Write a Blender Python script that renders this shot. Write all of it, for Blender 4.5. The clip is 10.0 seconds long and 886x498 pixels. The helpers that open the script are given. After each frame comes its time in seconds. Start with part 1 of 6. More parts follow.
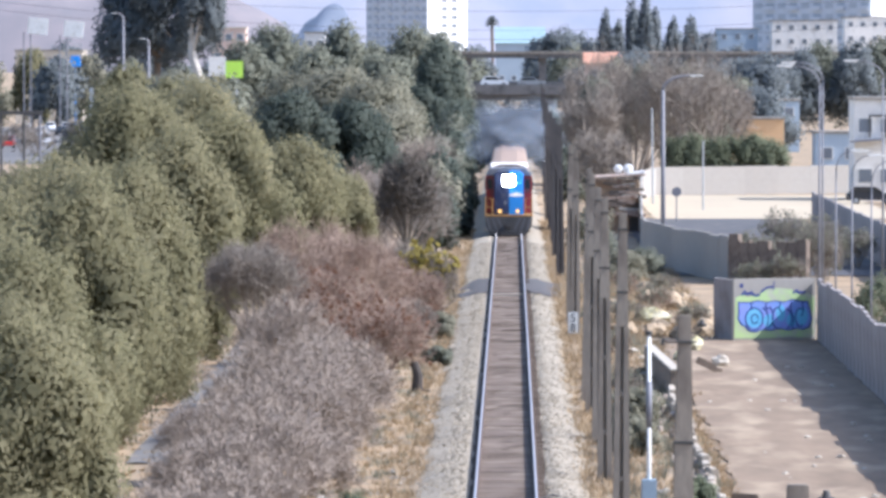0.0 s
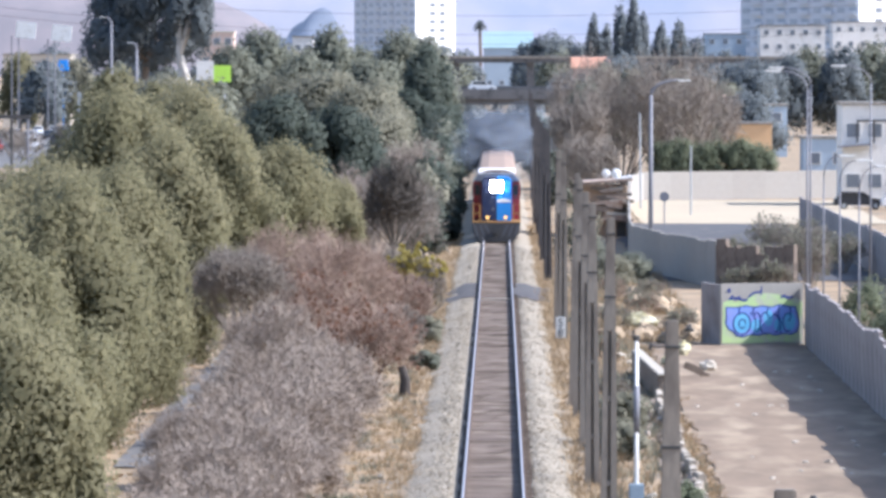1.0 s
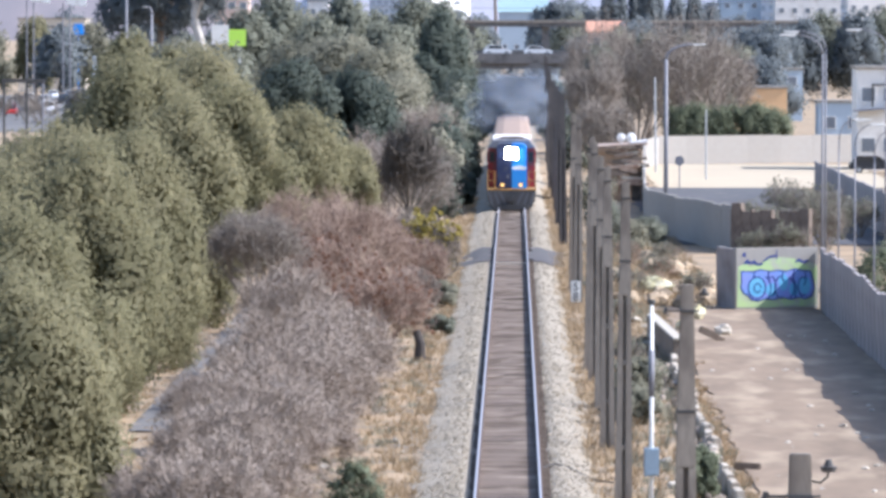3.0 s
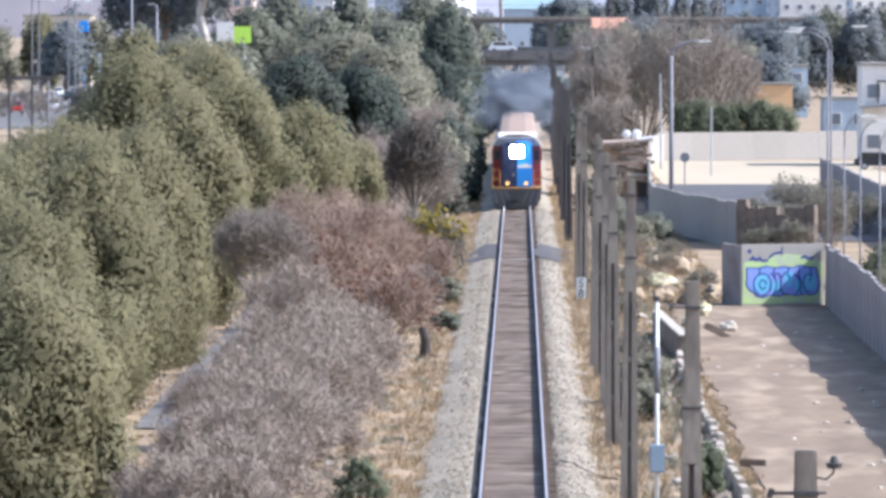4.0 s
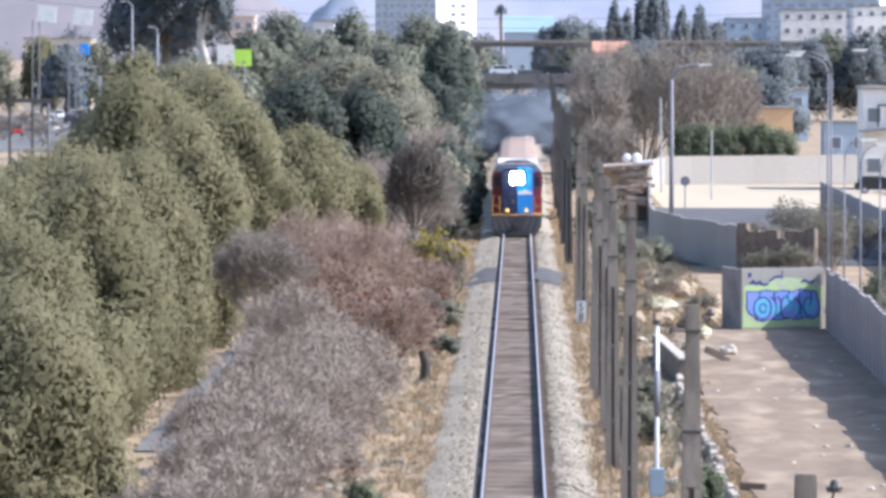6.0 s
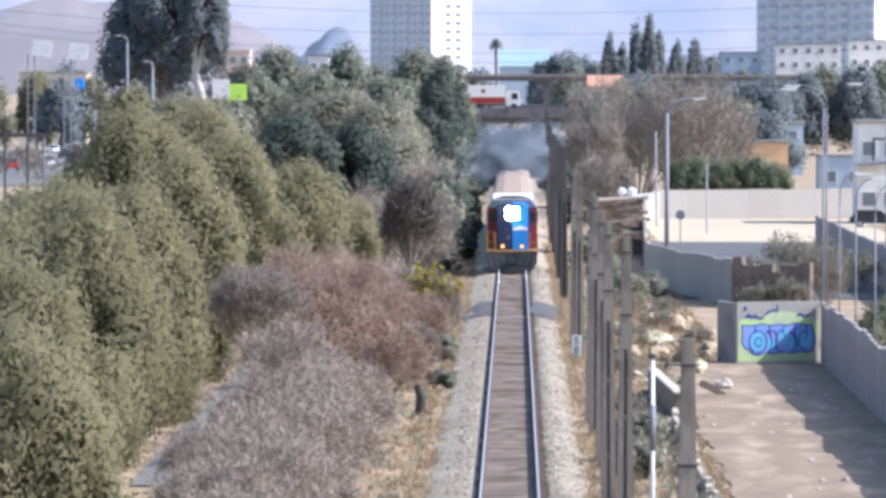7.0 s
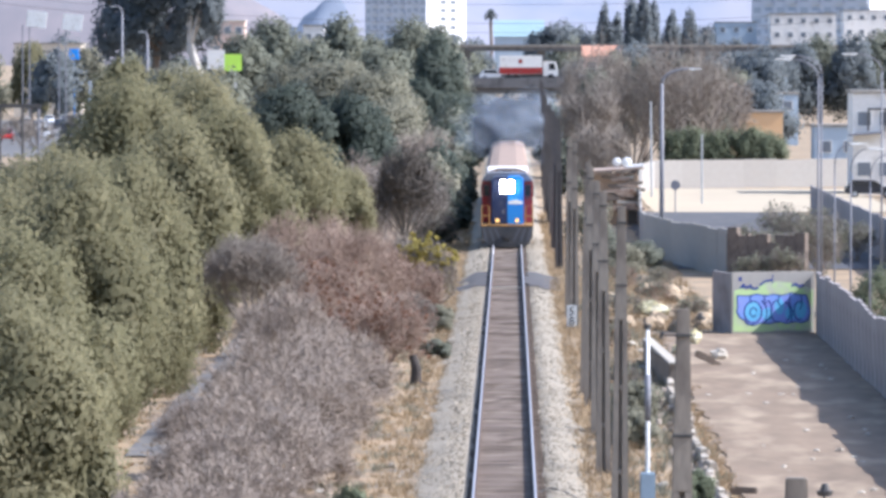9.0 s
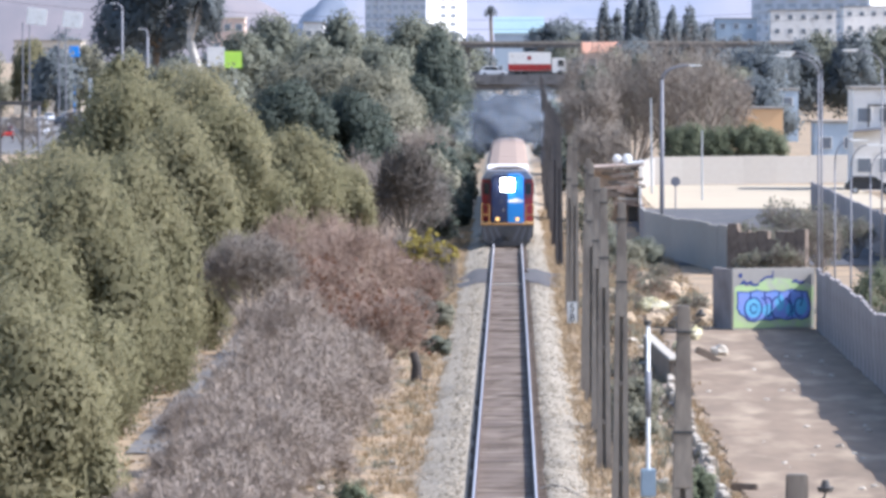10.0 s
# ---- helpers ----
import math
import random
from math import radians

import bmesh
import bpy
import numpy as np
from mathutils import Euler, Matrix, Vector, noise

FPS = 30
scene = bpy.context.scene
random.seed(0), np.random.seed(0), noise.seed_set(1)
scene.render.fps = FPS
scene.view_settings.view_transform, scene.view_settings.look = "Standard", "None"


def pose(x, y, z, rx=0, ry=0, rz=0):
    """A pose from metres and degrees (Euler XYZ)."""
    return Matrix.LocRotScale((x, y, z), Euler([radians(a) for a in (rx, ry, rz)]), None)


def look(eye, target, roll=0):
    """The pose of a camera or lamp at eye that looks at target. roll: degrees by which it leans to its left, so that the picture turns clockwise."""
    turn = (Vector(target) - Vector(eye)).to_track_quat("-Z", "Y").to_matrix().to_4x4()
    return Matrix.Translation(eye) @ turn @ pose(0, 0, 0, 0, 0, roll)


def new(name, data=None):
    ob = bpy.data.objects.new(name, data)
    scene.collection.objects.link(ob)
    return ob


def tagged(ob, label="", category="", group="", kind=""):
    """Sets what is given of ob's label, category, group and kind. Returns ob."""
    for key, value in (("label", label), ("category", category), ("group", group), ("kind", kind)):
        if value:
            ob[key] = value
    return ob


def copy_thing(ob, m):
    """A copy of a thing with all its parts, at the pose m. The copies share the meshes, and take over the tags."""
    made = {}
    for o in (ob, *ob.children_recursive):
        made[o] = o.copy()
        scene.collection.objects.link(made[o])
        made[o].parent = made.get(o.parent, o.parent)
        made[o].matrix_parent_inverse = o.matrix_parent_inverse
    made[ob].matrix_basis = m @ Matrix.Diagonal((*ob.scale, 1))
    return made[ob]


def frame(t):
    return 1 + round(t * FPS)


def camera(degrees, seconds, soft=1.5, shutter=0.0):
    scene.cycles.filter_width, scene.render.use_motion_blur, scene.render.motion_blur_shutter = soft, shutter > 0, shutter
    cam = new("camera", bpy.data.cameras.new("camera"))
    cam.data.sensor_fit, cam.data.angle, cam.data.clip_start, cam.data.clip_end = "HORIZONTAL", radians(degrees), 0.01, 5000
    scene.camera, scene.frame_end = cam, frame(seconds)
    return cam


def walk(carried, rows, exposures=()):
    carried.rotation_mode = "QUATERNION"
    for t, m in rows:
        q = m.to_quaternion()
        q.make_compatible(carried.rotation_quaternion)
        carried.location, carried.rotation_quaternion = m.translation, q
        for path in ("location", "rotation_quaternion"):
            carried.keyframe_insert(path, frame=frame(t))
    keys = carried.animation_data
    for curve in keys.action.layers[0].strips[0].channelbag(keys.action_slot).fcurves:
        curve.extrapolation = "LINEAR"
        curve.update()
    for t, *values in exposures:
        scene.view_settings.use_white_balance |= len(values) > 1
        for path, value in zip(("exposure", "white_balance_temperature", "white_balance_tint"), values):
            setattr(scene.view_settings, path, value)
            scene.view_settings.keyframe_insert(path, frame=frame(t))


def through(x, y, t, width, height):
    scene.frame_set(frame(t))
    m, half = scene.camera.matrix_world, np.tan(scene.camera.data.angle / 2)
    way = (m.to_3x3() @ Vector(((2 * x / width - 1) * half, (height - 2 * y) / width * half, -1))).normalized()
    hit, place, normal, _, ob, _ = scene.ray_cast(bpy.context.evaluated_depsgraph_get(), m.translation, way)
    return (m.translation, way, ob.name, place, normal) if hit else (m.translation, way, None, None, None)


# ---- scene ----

# camera: hand-held long lens on a bridge over the line, turning but not moving
cam = camera(9.0, 10.0, soft=3.4)
EYE = (0.16, 0.0, 12.57)
TURNS = [  # seconds, degrees turned left, degrees tilted down, lean
    (0.0, 0.694, 1.990, 0.00), (0.5, 0.595, 1.993, 0.01), (1.0, 0.569, 1.944, 0.08), (1.5, 0.596, 1.931, -0.02),
    (2.0, 0.635, 2.016, 0.10), (2.5, 0.685, 2.208, 0.11), (2.7, 0.699, 2.277, 0.10), (4.0, 0.777, 2.342, 0.03),
    (4.5, 0.868, 2.403, 0.14), (5.0, 0.812, 2.482, 0.11), (5.5, 0.757, 2.377, 0.12), (6.0, 0.779, 2.105, 0.11),
    (6.2, 0.780, 1.978, 0.10), (7.5, 0.690, 1.725, 0.03), (8.0, 0.647, 1.684, 0.03), (8.5, 0.672, 1.821, 0.01),
    (9.0, 0.681, 2.059, 0.02), (9.5, 0.695, 2.175, 0.05), (10.0, 0.684, 2.092, -0.05)]
walk(cam, [(t, pose(*EYE, 90 - down, 0, left) @ pose(0, 0, 0, 0, 0, lean)) for t, left, down, lean in TURNS],
     exposures=[(0.0, 1.12, 5450, 15.5), (10.0, 1.12, 5450, 15.5)])

# daylight: one sun over the right shoulder and a clear, slightly hazy sky
SUN_FROM = Vector((0.75, -0.07, 0.70)).normalized()
world = bpy.data.worlds.new("sky")
scene.world = world
world.use_nodes = True
wn = world.node_tree
sky = wn.nodes.new("ShaderNodeTexSky")
sky.sky_type, sky.sun_disc = "NISHITA", False
sky.sun_elevation = math.asin(SUN_FROM.z)
sky.sun_rotation = math.atan2(SUN_FROM.x, SUN_FROM.y)
sky.dust_density, sky.air_density = 2.5, 1.3
wn.links.new(sky.outputs[0], wn.nodes["Background"].inputs[0])
wn.nodes["Background"].inputs[1].default_value = 0.115
sun = new("sun", bpy.data.lights.new("sun", "SUN"))
sun.data.energy, sun.data.angle, sun.data.color = 3.9, radians(0.6), (1.0, 0.93, 0.82)
sun.matrix_world = look(SUN_FROM * 300, (0, 0, 0))


# ---- materials ----
def mat(name, a, b=None, rough=0.85, fine=8.0, coarse=0.6, bump=0.3, metal=0.0, island=0.0, obrand=0.0, dirt=None, dirt_amount=0.35,
        emit=None, strength=0.0, spec=0.3, stretch=(1, 1, 1)):
    """Two colours mixed by coarse and fine noise at real-world size, with bump; optional stains and per-piece variation."""
    m = bpy.data.materials.new(name)
    m.use_nodes = True
    t = m.node_tree
    n, li = t.nodes, t.links
    p = n["Principled BSDF"]
    b = b or tuple(c * 0.75 for c in a)
    pos = n.new("ShaderNodeNewGeometry")
    mp = n.new("ShaderNodeMapping")
    mp.inputs["Scale"].default_value = stretch
    coord = n.new("ShaderNodeTexCoord")
    li.new(coord.outputs["Object"], mp.inputs[0])
    n1, n2 = n.new("ShaderNodeTexNoise"), n.new("ShaderNodeTexNoise")
    n1.inputs["Scale"].default_value, n1.inputs["Detail"].default_value = coarse, 5
    n2.inputs["Scale"].default_value, n2.inputs["Detail"].default_value = fine, 4
    li.new(mp.outputs[0], n1.inputs[0])
    li.new(mp.outputs[0], n2.inputs[0])
    add = n.new("ShaderNodeMath")
    add.operation = "ADD"
    li.new(n1.outputs[0], add.inputs[0])
    li.new(n2.outputs[0], add.inputs[1])
    last = add
    for amount, node, socket in ((island, pos, "Random Per Island"), (obrand, None, "Random")):
        if amount:
            node = node or n.new("ShaderNodeObjectInfo")
            k = n.new("ShaderNodeMath")
            k.operation = "MULTIPLY_ADD"
            k.inputs[1].default_value = amount
            li.new(node.outputs[socket], k.inputs[0])
            li.new(last.outputs[0], k.inputs[2])
            last = k
    shift = n.new("ShaderNodeMapRange")
    half = (island + obrand) / 2
    shift.inputs["From Min"].default_value, shift.inputs["From Max"].default_value = 0.62 + half * 0.4, 1.38 + half * 1.6
    li.new(last.outputs[0], shift.inputs[0])
    mix = n.new("ShaderNodeMix")
    mix.data_type = "RGBA"
    mix.inputs[6].default_value, mix.inputs[7].default_value = (*a, 1), (*b, 1)
    li.new(shift.outputs[0], mix.inputs[0])
    out = mix.outputs[2]
    if dirt:
        d = n.new("ShaderNodeTexNoise")
        d.inputs["Scale"].default_value, d.inputs["Detail"].default_value = coarse * 2.3, 6
        li.new(mp.outputs[0], d.inputs[0])
        r = n.new("ShaderNodeMapRange")
        r.inputs["From Min"].default_value, r.inputs["From Max"].default_value = 0.62 - dirt_amount * 0.4, 0.78 - dirt_amount * 0.3
        li.new(d.outputs[0], r.inputs[0])
        m2 = n.new("ShaderNodeMix")
        m2.data_type = "RGBA"
        m2.inputs[7].default_value = (*dirt, 1)
        li.new(r.outputs[0], m2.inputs[0])
        li.new(out, m2.inputs[6])
        out = m2.outputs[2]
    li.new(out, p.inputs["Base Color"])
    p.inputs["Roughness"].default_value, p.inputs["Metallic"].default_value = rough, metal
    p.inputs["Specular IOR Level"].default_value = spec
    if bump:
        bp = n.new("ShaderNodeBump")
        bp.inputs["Strength"].default_value, bp.inputs["Distance"].default_value = bump, 0.03
        li.new(n2.outputs[0], bp.inputs["Height"])
        li.new(bp.outputs[0], p.inputs["Normal"])
    if emit:
        p.inputs["Emission Color"].default_value, p.inputs["Emission Strength"].default_value = (*emit, 1), strength
    return m


def leaf_mat(name, a, b, island=0.15, through=0.3, obrand=0.35):
    m = mat(name, a, b, rough=0.6, fine=1.1, coarse=0.3, bump=0, island=island, obrand=obrand, spec=0.1)
    p = m.node_tree.nodes["Principled BSDF"]
    p.inputs["Subsurface Weight"].default_value = 0.0
    t = m.node_tree.nodes.new("ShaderNodeBsdfTranslucent")
    mx = m.node_tree.nodes.new("ShaderNodeMixShader")
    mx.inputs[0].default_value = through
    base = p.inputs["Base Color"].links[0].from_socket
    m.node_tree.links.new(base, t.inputs[0])
    m.node_tree.links.new(p.outputs[0], mx.inputs[1])
    m.node_tree.links.new(t.outputs[0], mx.inputs[2])
    m.node_tree.links.new(mx.outputs[0], m.node_tree.nodes["Material Output"].inputs[0])
    return m


EARTH = mat("dry_earth", (0.245, 0.172, 0.105), (0.40, 0.30, 0.185), fine=2.5, coarse=0.22, bump=0.9, dirt=(0.17, 0.14, 0.10), dirt_amount=0.45)
YARD = mat("dusty_yard", (0.152, 0.112, 0.076), (0.255, 0.188, 0.126), fine=2.4, coarse=0.5, bump=0.8, dirt=(0.34, 0.265, 0.18), dirt_amount=0.3, stretch=(0.5, 0.16, 1))
# crossing dirt coloured dark to draw a shadow band over the ballast
CROSSM = mat("shade_dark_dirt", (0.065, 0.06, 0.06), (0.095, 0.088, 0.085), fine=6, coarse=0.6)
APRON = mat("cream_concrete", (0.42, 0.355, 0.25), (0.36, 0.30, 0.215), fine=3, coarse=0.15, bump=0.2)
# concrete darkened in colour to stand for the bridge's shaded face
DARKCONC = mat("shade_dark_concrete", (0.17, 0.165, 0.165), (0.12, 0.118, 0.12), fine=6, coarse=0.4, dirt=(0.08, 0.08, 0.08), dirt_amount=0.3)
PATHM = mat("path_asphalt", (0.10, 0.098, 0.098), (0.15, 0.145, 0.14), fine=5, coarse=0.5, bump=0.3, dirt=(0.30, 0.24, 0.16), dirt_amount=0.15)
BALLAST = mat("ballast", (0.215, 0.183, 0.138), (0.345, 0.303, 0.235), fine=9, coarse=0.8, bump=1.0, dirt=(0.26, 0.22, 0.16), dirt_amount=0.35)
STONE = mat("ballast_stone", (0.235, 0.203, 0.155), (0.395, 0.348, 0.272), fine=6, coarse=1, island=1.2)
TRACKBED = mat("oily_dirt", (0.110, 0.082, 0.062), (0.162, 0.122, 0.092), fine=6, coarse=0.35, bump=0.6, dirt=(0.25, 0.20, 0.15), dirt_amount=0.25)
SLEEPER = mat("sleeper_timber", (0.098, 0.074, 0.055), (0.16, 0.121, 0.091), fine=14, coarse=1.2, obrand=1.0, island=0.6, stretch=(0.2, 2, 2), dirt=(0.26, 0.21, 0.16), dirt_amount=0.2)
RAILWEB = mat("rail_rust", (0.055, 0.038, 0.032), (0.10, 0.068, 0.052), fine=20, coarse=2, bump=0.2)
RAILHEAD = mat("rail_head", (0.50, 0.49, 0.52), (0.42, 0.41, 0.44), rough=0.4, metal=0.5, fine=20, coarse=3, bump=0.03)
CONCRETE = mat("concrete", (0.31, 0.285, 0.25), (0.23, 0.21, 0.185), fine=12, coarse=0.8, dirt=(0.15, 0.135, 0.115), dirt_amount=0.25)
POLEM = mat("pole_concrete", (0.30, 0.262, 0.215), (0.20, 0.172, 0.14), fine=14, coarse=0.7, obrand=0.5, dirt=(0.12, 0.10, 0.085), dirt_amount=0.3, stretch=(1, 1, 0.3))
WALLM = mat("wall_panel", (0.36, 0.325, 0.31), (0.27, 0.245, 0.235), fine=6, coarse=0.7, obrand=0.6, dirt=(0.20, 0.175, 0.165), dirt_amount=0.5, stretch=(1, 1, 0.4))
WALLPALE = mat("pale_wall_panel", (0.36, 0.338, 0.305), (0.30, 0.28, 0.25), fine=7, coarse=0.5, obrand=0.5, dirt=(0.34, 0.31, 0.27), dirt_amount=0.25, stretch=(1, 1, 0.4))
STEEL = mat("painted_steel", (0.40, 0.42, 0.44), (0.32, 0.335, 0.35), rough=0.45, fine=10, coarse=1, bump=0.05, metal=0.2)
DARKSTEEL = mat("dark_steel", (0.05, 0.05, 0.052), (0.09, 0.085, 0.08), rough=0.6, fine=10, coarse=1, bump=0.1)
WHITE = mat("white_paint", (0.78, 0.77, 0.74), (0.66, 0.65, 0.62), rough=0.5, fine=6, coarse=0.6, bump=0.05, dirt=(0.5, 0.47, 0.42), dirt_amount=0.15)
BARK = mat("bark", (0.13, 0.10, 0.075), (0.20, 0.16, 0.125), fine=14, coarse=2, bump=0.8, stretch=(1, 1, 0.3))
CHAR = mat("charred_bark", (0.035, 0.03, 0.027), (0.07, 0.058, 0.05), fine=12, coarse=2, bump=0.8)
PALEBARK = mat("pale_bark", (0.55, 0.52, 0.47), (0.40, 0.37, 0.33), fine=5, coarse=0.8, bump=0.4)
TWIGGREY = mat("grey_twigs", (0.235, 0.192, 0.155), (0.365, 0.305, 0.255), fine=2, coarse=0.4, bump=0, island=0.6)
TWIGRED = mat("russet_twigs", (0.235, 0.165, 0.125), (0.375, 0.285, 0.225), fine=2, coarse=0.4, bump=0, island=0.6)
TWIGBROWN = mat("brown_twigs", (0.17, 0.145, 0.12), (0.29, 0.25, 0.21), fine=2, coarse=0.4, bump=0, island=1.0)
TWIGDARK = mat("dark_needles", (0.075, 0.066, 0.056), (0.135, 0.115, 0.095), fine=2, coarse=0.4, bump=0, island=0.6)
# pepper leaf lightened past its natural green to make up for haze
OLIVE = leaf_mat("pepper_leaf", (0.178, 0.172, 0.094), (0.285, 0.26, 0.155), through=0.55, island=0.05)
DARKLEAF = leaf_mat("dark_leaf", (0.066, 0.082, 0.066), (0.11, 0.125, 0.10), 0.06, through=0.4)
GREYLEAF = leaf_mat("grey_green_leaf", (0.19, 0.187, 0.135), (0.275, 0.262, 0.195), through=0.42, island=0.05)
MIDLEAF = leaf_mat("mid_leaf", (0.14, 0.15, 0.115), (0.22, 0.225, 0.17), through=0.36)
YELLOWLEAF = leaf_mat("yellow_leaf", (0.32, 0.26, 0.06), (0.42, 0.36, 0.11))
REDLEAF = leaf_mat("dry_red_leaf", (0.17, 0.085, 0.055), (0.25, 0.14, 0.09))
BUSHLEAF = leaf_mat("bush_leaf", (0.13, 0.148, 0.092), (0.20, 0.215, 0.14), through=0.45)
# blue-grey leaf for far trees: distance haze put into the colour
BLUELEAF = leaf_mat("haze_tinted_leaf", (0.15, 0.17, 0.175), (0.205, 0.225, 0.23), 0.1, through=0.5)
STRAW = leaf_mat("dry_grass", (0.285, 0.205, 0.118), (0.405, 0.315, 0.20))


# asphalt this dark carries the shade over the enclosure floor in its colour
ASPHALT = mat("shaded_floor_asphalt", (0.062, 0.062, 0.066), (0.10, 0.098, 0.10), fine=5, coarse=0.25, bump=0.3, dirt=(0.19, 0.165, 0.135), dirt_amount=0.15)
WHITEWASH = mat("crumbling_whitewash", (0.46, 0.41, 0.33), (0.33, 0.28, 0.215), fine=6, coarse=0.9, bump=0.5, obrand=0.6, dirt=(0.22, 0.18, 0.14), dirt_amount=0.4)


# ---- mesh helpers ----
class Shape:
    """Verts and faces of one mesh, put together from simple solids."""

    def __init__(self):
        self.v, self.f = [], []

    def add(self, verts, faces):
        k = len(self.v)
        self.v += [tuple(p) for p in verts]
        self.f += [tuple(i + k for i in q) for q in faces]
        return self

    def box(self, x0, x1, y0, y1, z0, z1, top=(1, 1), m=None):
        cx, cy = (x0 + x1) / 2, (y0 + y1) / 2
        hx, hy = (x1 - x0) / 2, (y1 - y0) / 2
        vs = [(cx + sx * hx, cy + sy * hy, z0) for sx, sy in ((-1, -1), (1, -1), (1, 1), (-1, 1))]
        vs += [(cx + sx * hx * top[0], cy + sy * hy * top[1], z1) for sx, sy in ((-1, -1), (1, -1), (1, 1), (-1, 1))]
        if m:
            vs = [m @ Vector(p) for p in vs]
        return self.add(vs, [(3, 2, 1, 0), (4, 5, 6, 7), (0, 1, 5, 4), (1, 2, 6, 5), (2, 3, 7, 6), (3, 0, 4, 7)])

    def tube(self, a, b, r0, r1=None, n=8, caps=True):
        a, b = Vector(a), Vector(b)
        r1 = r0 if r1 is None else r1
        d = (b - a).normalized()
        u = d.orthogonal().normalized()
        w = d.cross(u)
        vs = []
        for p, r in ((a, r0), (b, r1)):
            vs += [p + (u * math.cos(i * 2 * math.pi / n) + w * math.sin(i * 2 * math.pi / n)) * r for i in range(n)]
        fs = [(i, (i + 1) % n, n + (i + 1) % n, n + i) for i in range(n)]
        if caps:
            fs += [tuple(range(n))[::-1], tuple(range(n, 2 * n))]
        return self.add(vs, fs)

    def bent(self, points, r0, r1=None, n=8):
        r1 = r0 if r1 is None else r1
        pts = [Vector(p) for p in points]
        k = len(pts) - 1
        vs, fs = [], []
        u = (pts[1] - pts[0]).orthogonal().normalized()
        for i, p in enumerate(pts):
            d = (pts[min(i + 1, k)] - pts[max(i - 1, 0)]).normalized()
            u = (u - d * u.dot(d)).normalized()
            w = d.cross(u)
            r = r0 + (r1 - r0) * i / k
            vs += [p + (u * math.cos(j * 2 * math.pi / n) + w * math.sin(j * 2 * math.pi / n)) * r for j in range(n)]
        for i in range(k):
            fs += [(i * n + j, i * n + (j + 1) % n, (i + 1) * n + (j + 1) % n, (i + 1) * n + j) for j in range(n)]
        fs += [tuple(range(n))[::-1], tuple(range(k * n, k * n + n))]
        return self.add(vs, fs)

    def prism(self, outline, axis, lo, hi):
        """An outline in two axes pushed along the third (x, y or z)."""
        n = len(outline)
        put = {"x": lambda a, b, c: (c, a, b), "y": lambda a, b, c: (a, c, b), "z": lambda a, b, c: (a, b, c)}[axis]
        vs = [put(a, b, lo) for a, b in outline] + [put(a, b, hi) for a, b in outline]
        fs = [tuple(range(n))[::-1], tuple(range(n, 2 * n))] + [(i, (i + 1) % n, n + (i + 1) % n, n + i) for i in range(n)]
        return self.add(vs, fs)

    def blob(self, c, r, seed=0, rough=0.25, n=2):
        b = bmesh.new()
        bmesh.ops.create_icosphere(b, subdivisions=n, radius=1)
        vs = []
        for p in b.verts:
            q = p.co * (1 + rough * noise.noise(p.co * 1.7 + Vector((seed * 3.1, seed, 0))))
            vs.append((c[0] + q.x * r[0], c[1] + q.y * r[1], c[2] + q.z * r[2]))
        fs = [tuple(x.index for x in q.verts) for q in b.faces]
        b.free()
        return self.add(vs, fs)


def mesh_of(name, shape, material, bevel=0.0, smooth=False):
    me = bpy.data.meshes.new(name)
    me.from_pydata(shape.v, [], shape.f)
    b = bmesh.new()
    b.from_mesh(me)
    bmesh.ops.recalc_face_normals(b, faces=b.faces)
    if bevel:
        bmesh.ops.bevel(b, geom=[e for e in b.edges if len(e.link_faces) == 2 and e.calc_face_angle(0) > 0.5], offset=bevel, segments=2, affect="EDGES", clamp_overlap=True)
    b.to_mesh(me)
    b.free()
    me.materials.append(material)
    if smooth:
        for q in me.polygons:
            q.use_smooth = True
    return me


def part(name, shape, material, parent, label="", bevel=0.0, smooth=False, m=None):
    ob = new(name, mesh_of(name, shape, material, bevel, smooth))
    ob.parent = parent
    if m:
        ob.matrix_basis = m
    return tagged(ob, label)


def thing(name, label, category, m=None, group="", kind="", shape=None, material=None, bevel=0.0, smooth=False):
    ob = new(name, mesh_of(name, shape, material, bevel, smooth) if shape else None)
    if m:
        ob.matrix_basis = m
    return tagged(ob, label, category, group, kind)


def quads(name, q, material, parent=None, normals=None):
    """One mesh out of an array of loose quads, n x 4 x 3; normals: one for each quad."""
    n = len(q)
    me = bpy.data.meshes.new(name)
    me.vertices.add(n * 4)
    me.vertices.foreach_set("co", np.ascontiguousarray(q, dtype=np.float32).ravel())
    me.loops.add(n * 4)
    me.loops.foreach_set("vertex_index", np.arange(n * 4, dtype=np.int32))
    me.polygons.add(n)
    me.polygons.foreach_set("loop_start", np.arange(0, n * 4, 4, dtype=np.int32))
    me.update(calc_edges=True)
    if normals is not None:
        me.polygons.foreach_set("use_smooth", np.ones(n, dtype=bool))
        me.normals_split_custom_set_from_vertices(np.repeat(normals, 4, 0).astype(np.float32))
    me.materials.append(material)
    ob = new(name, me)
    ob.parent = parent
    return ob


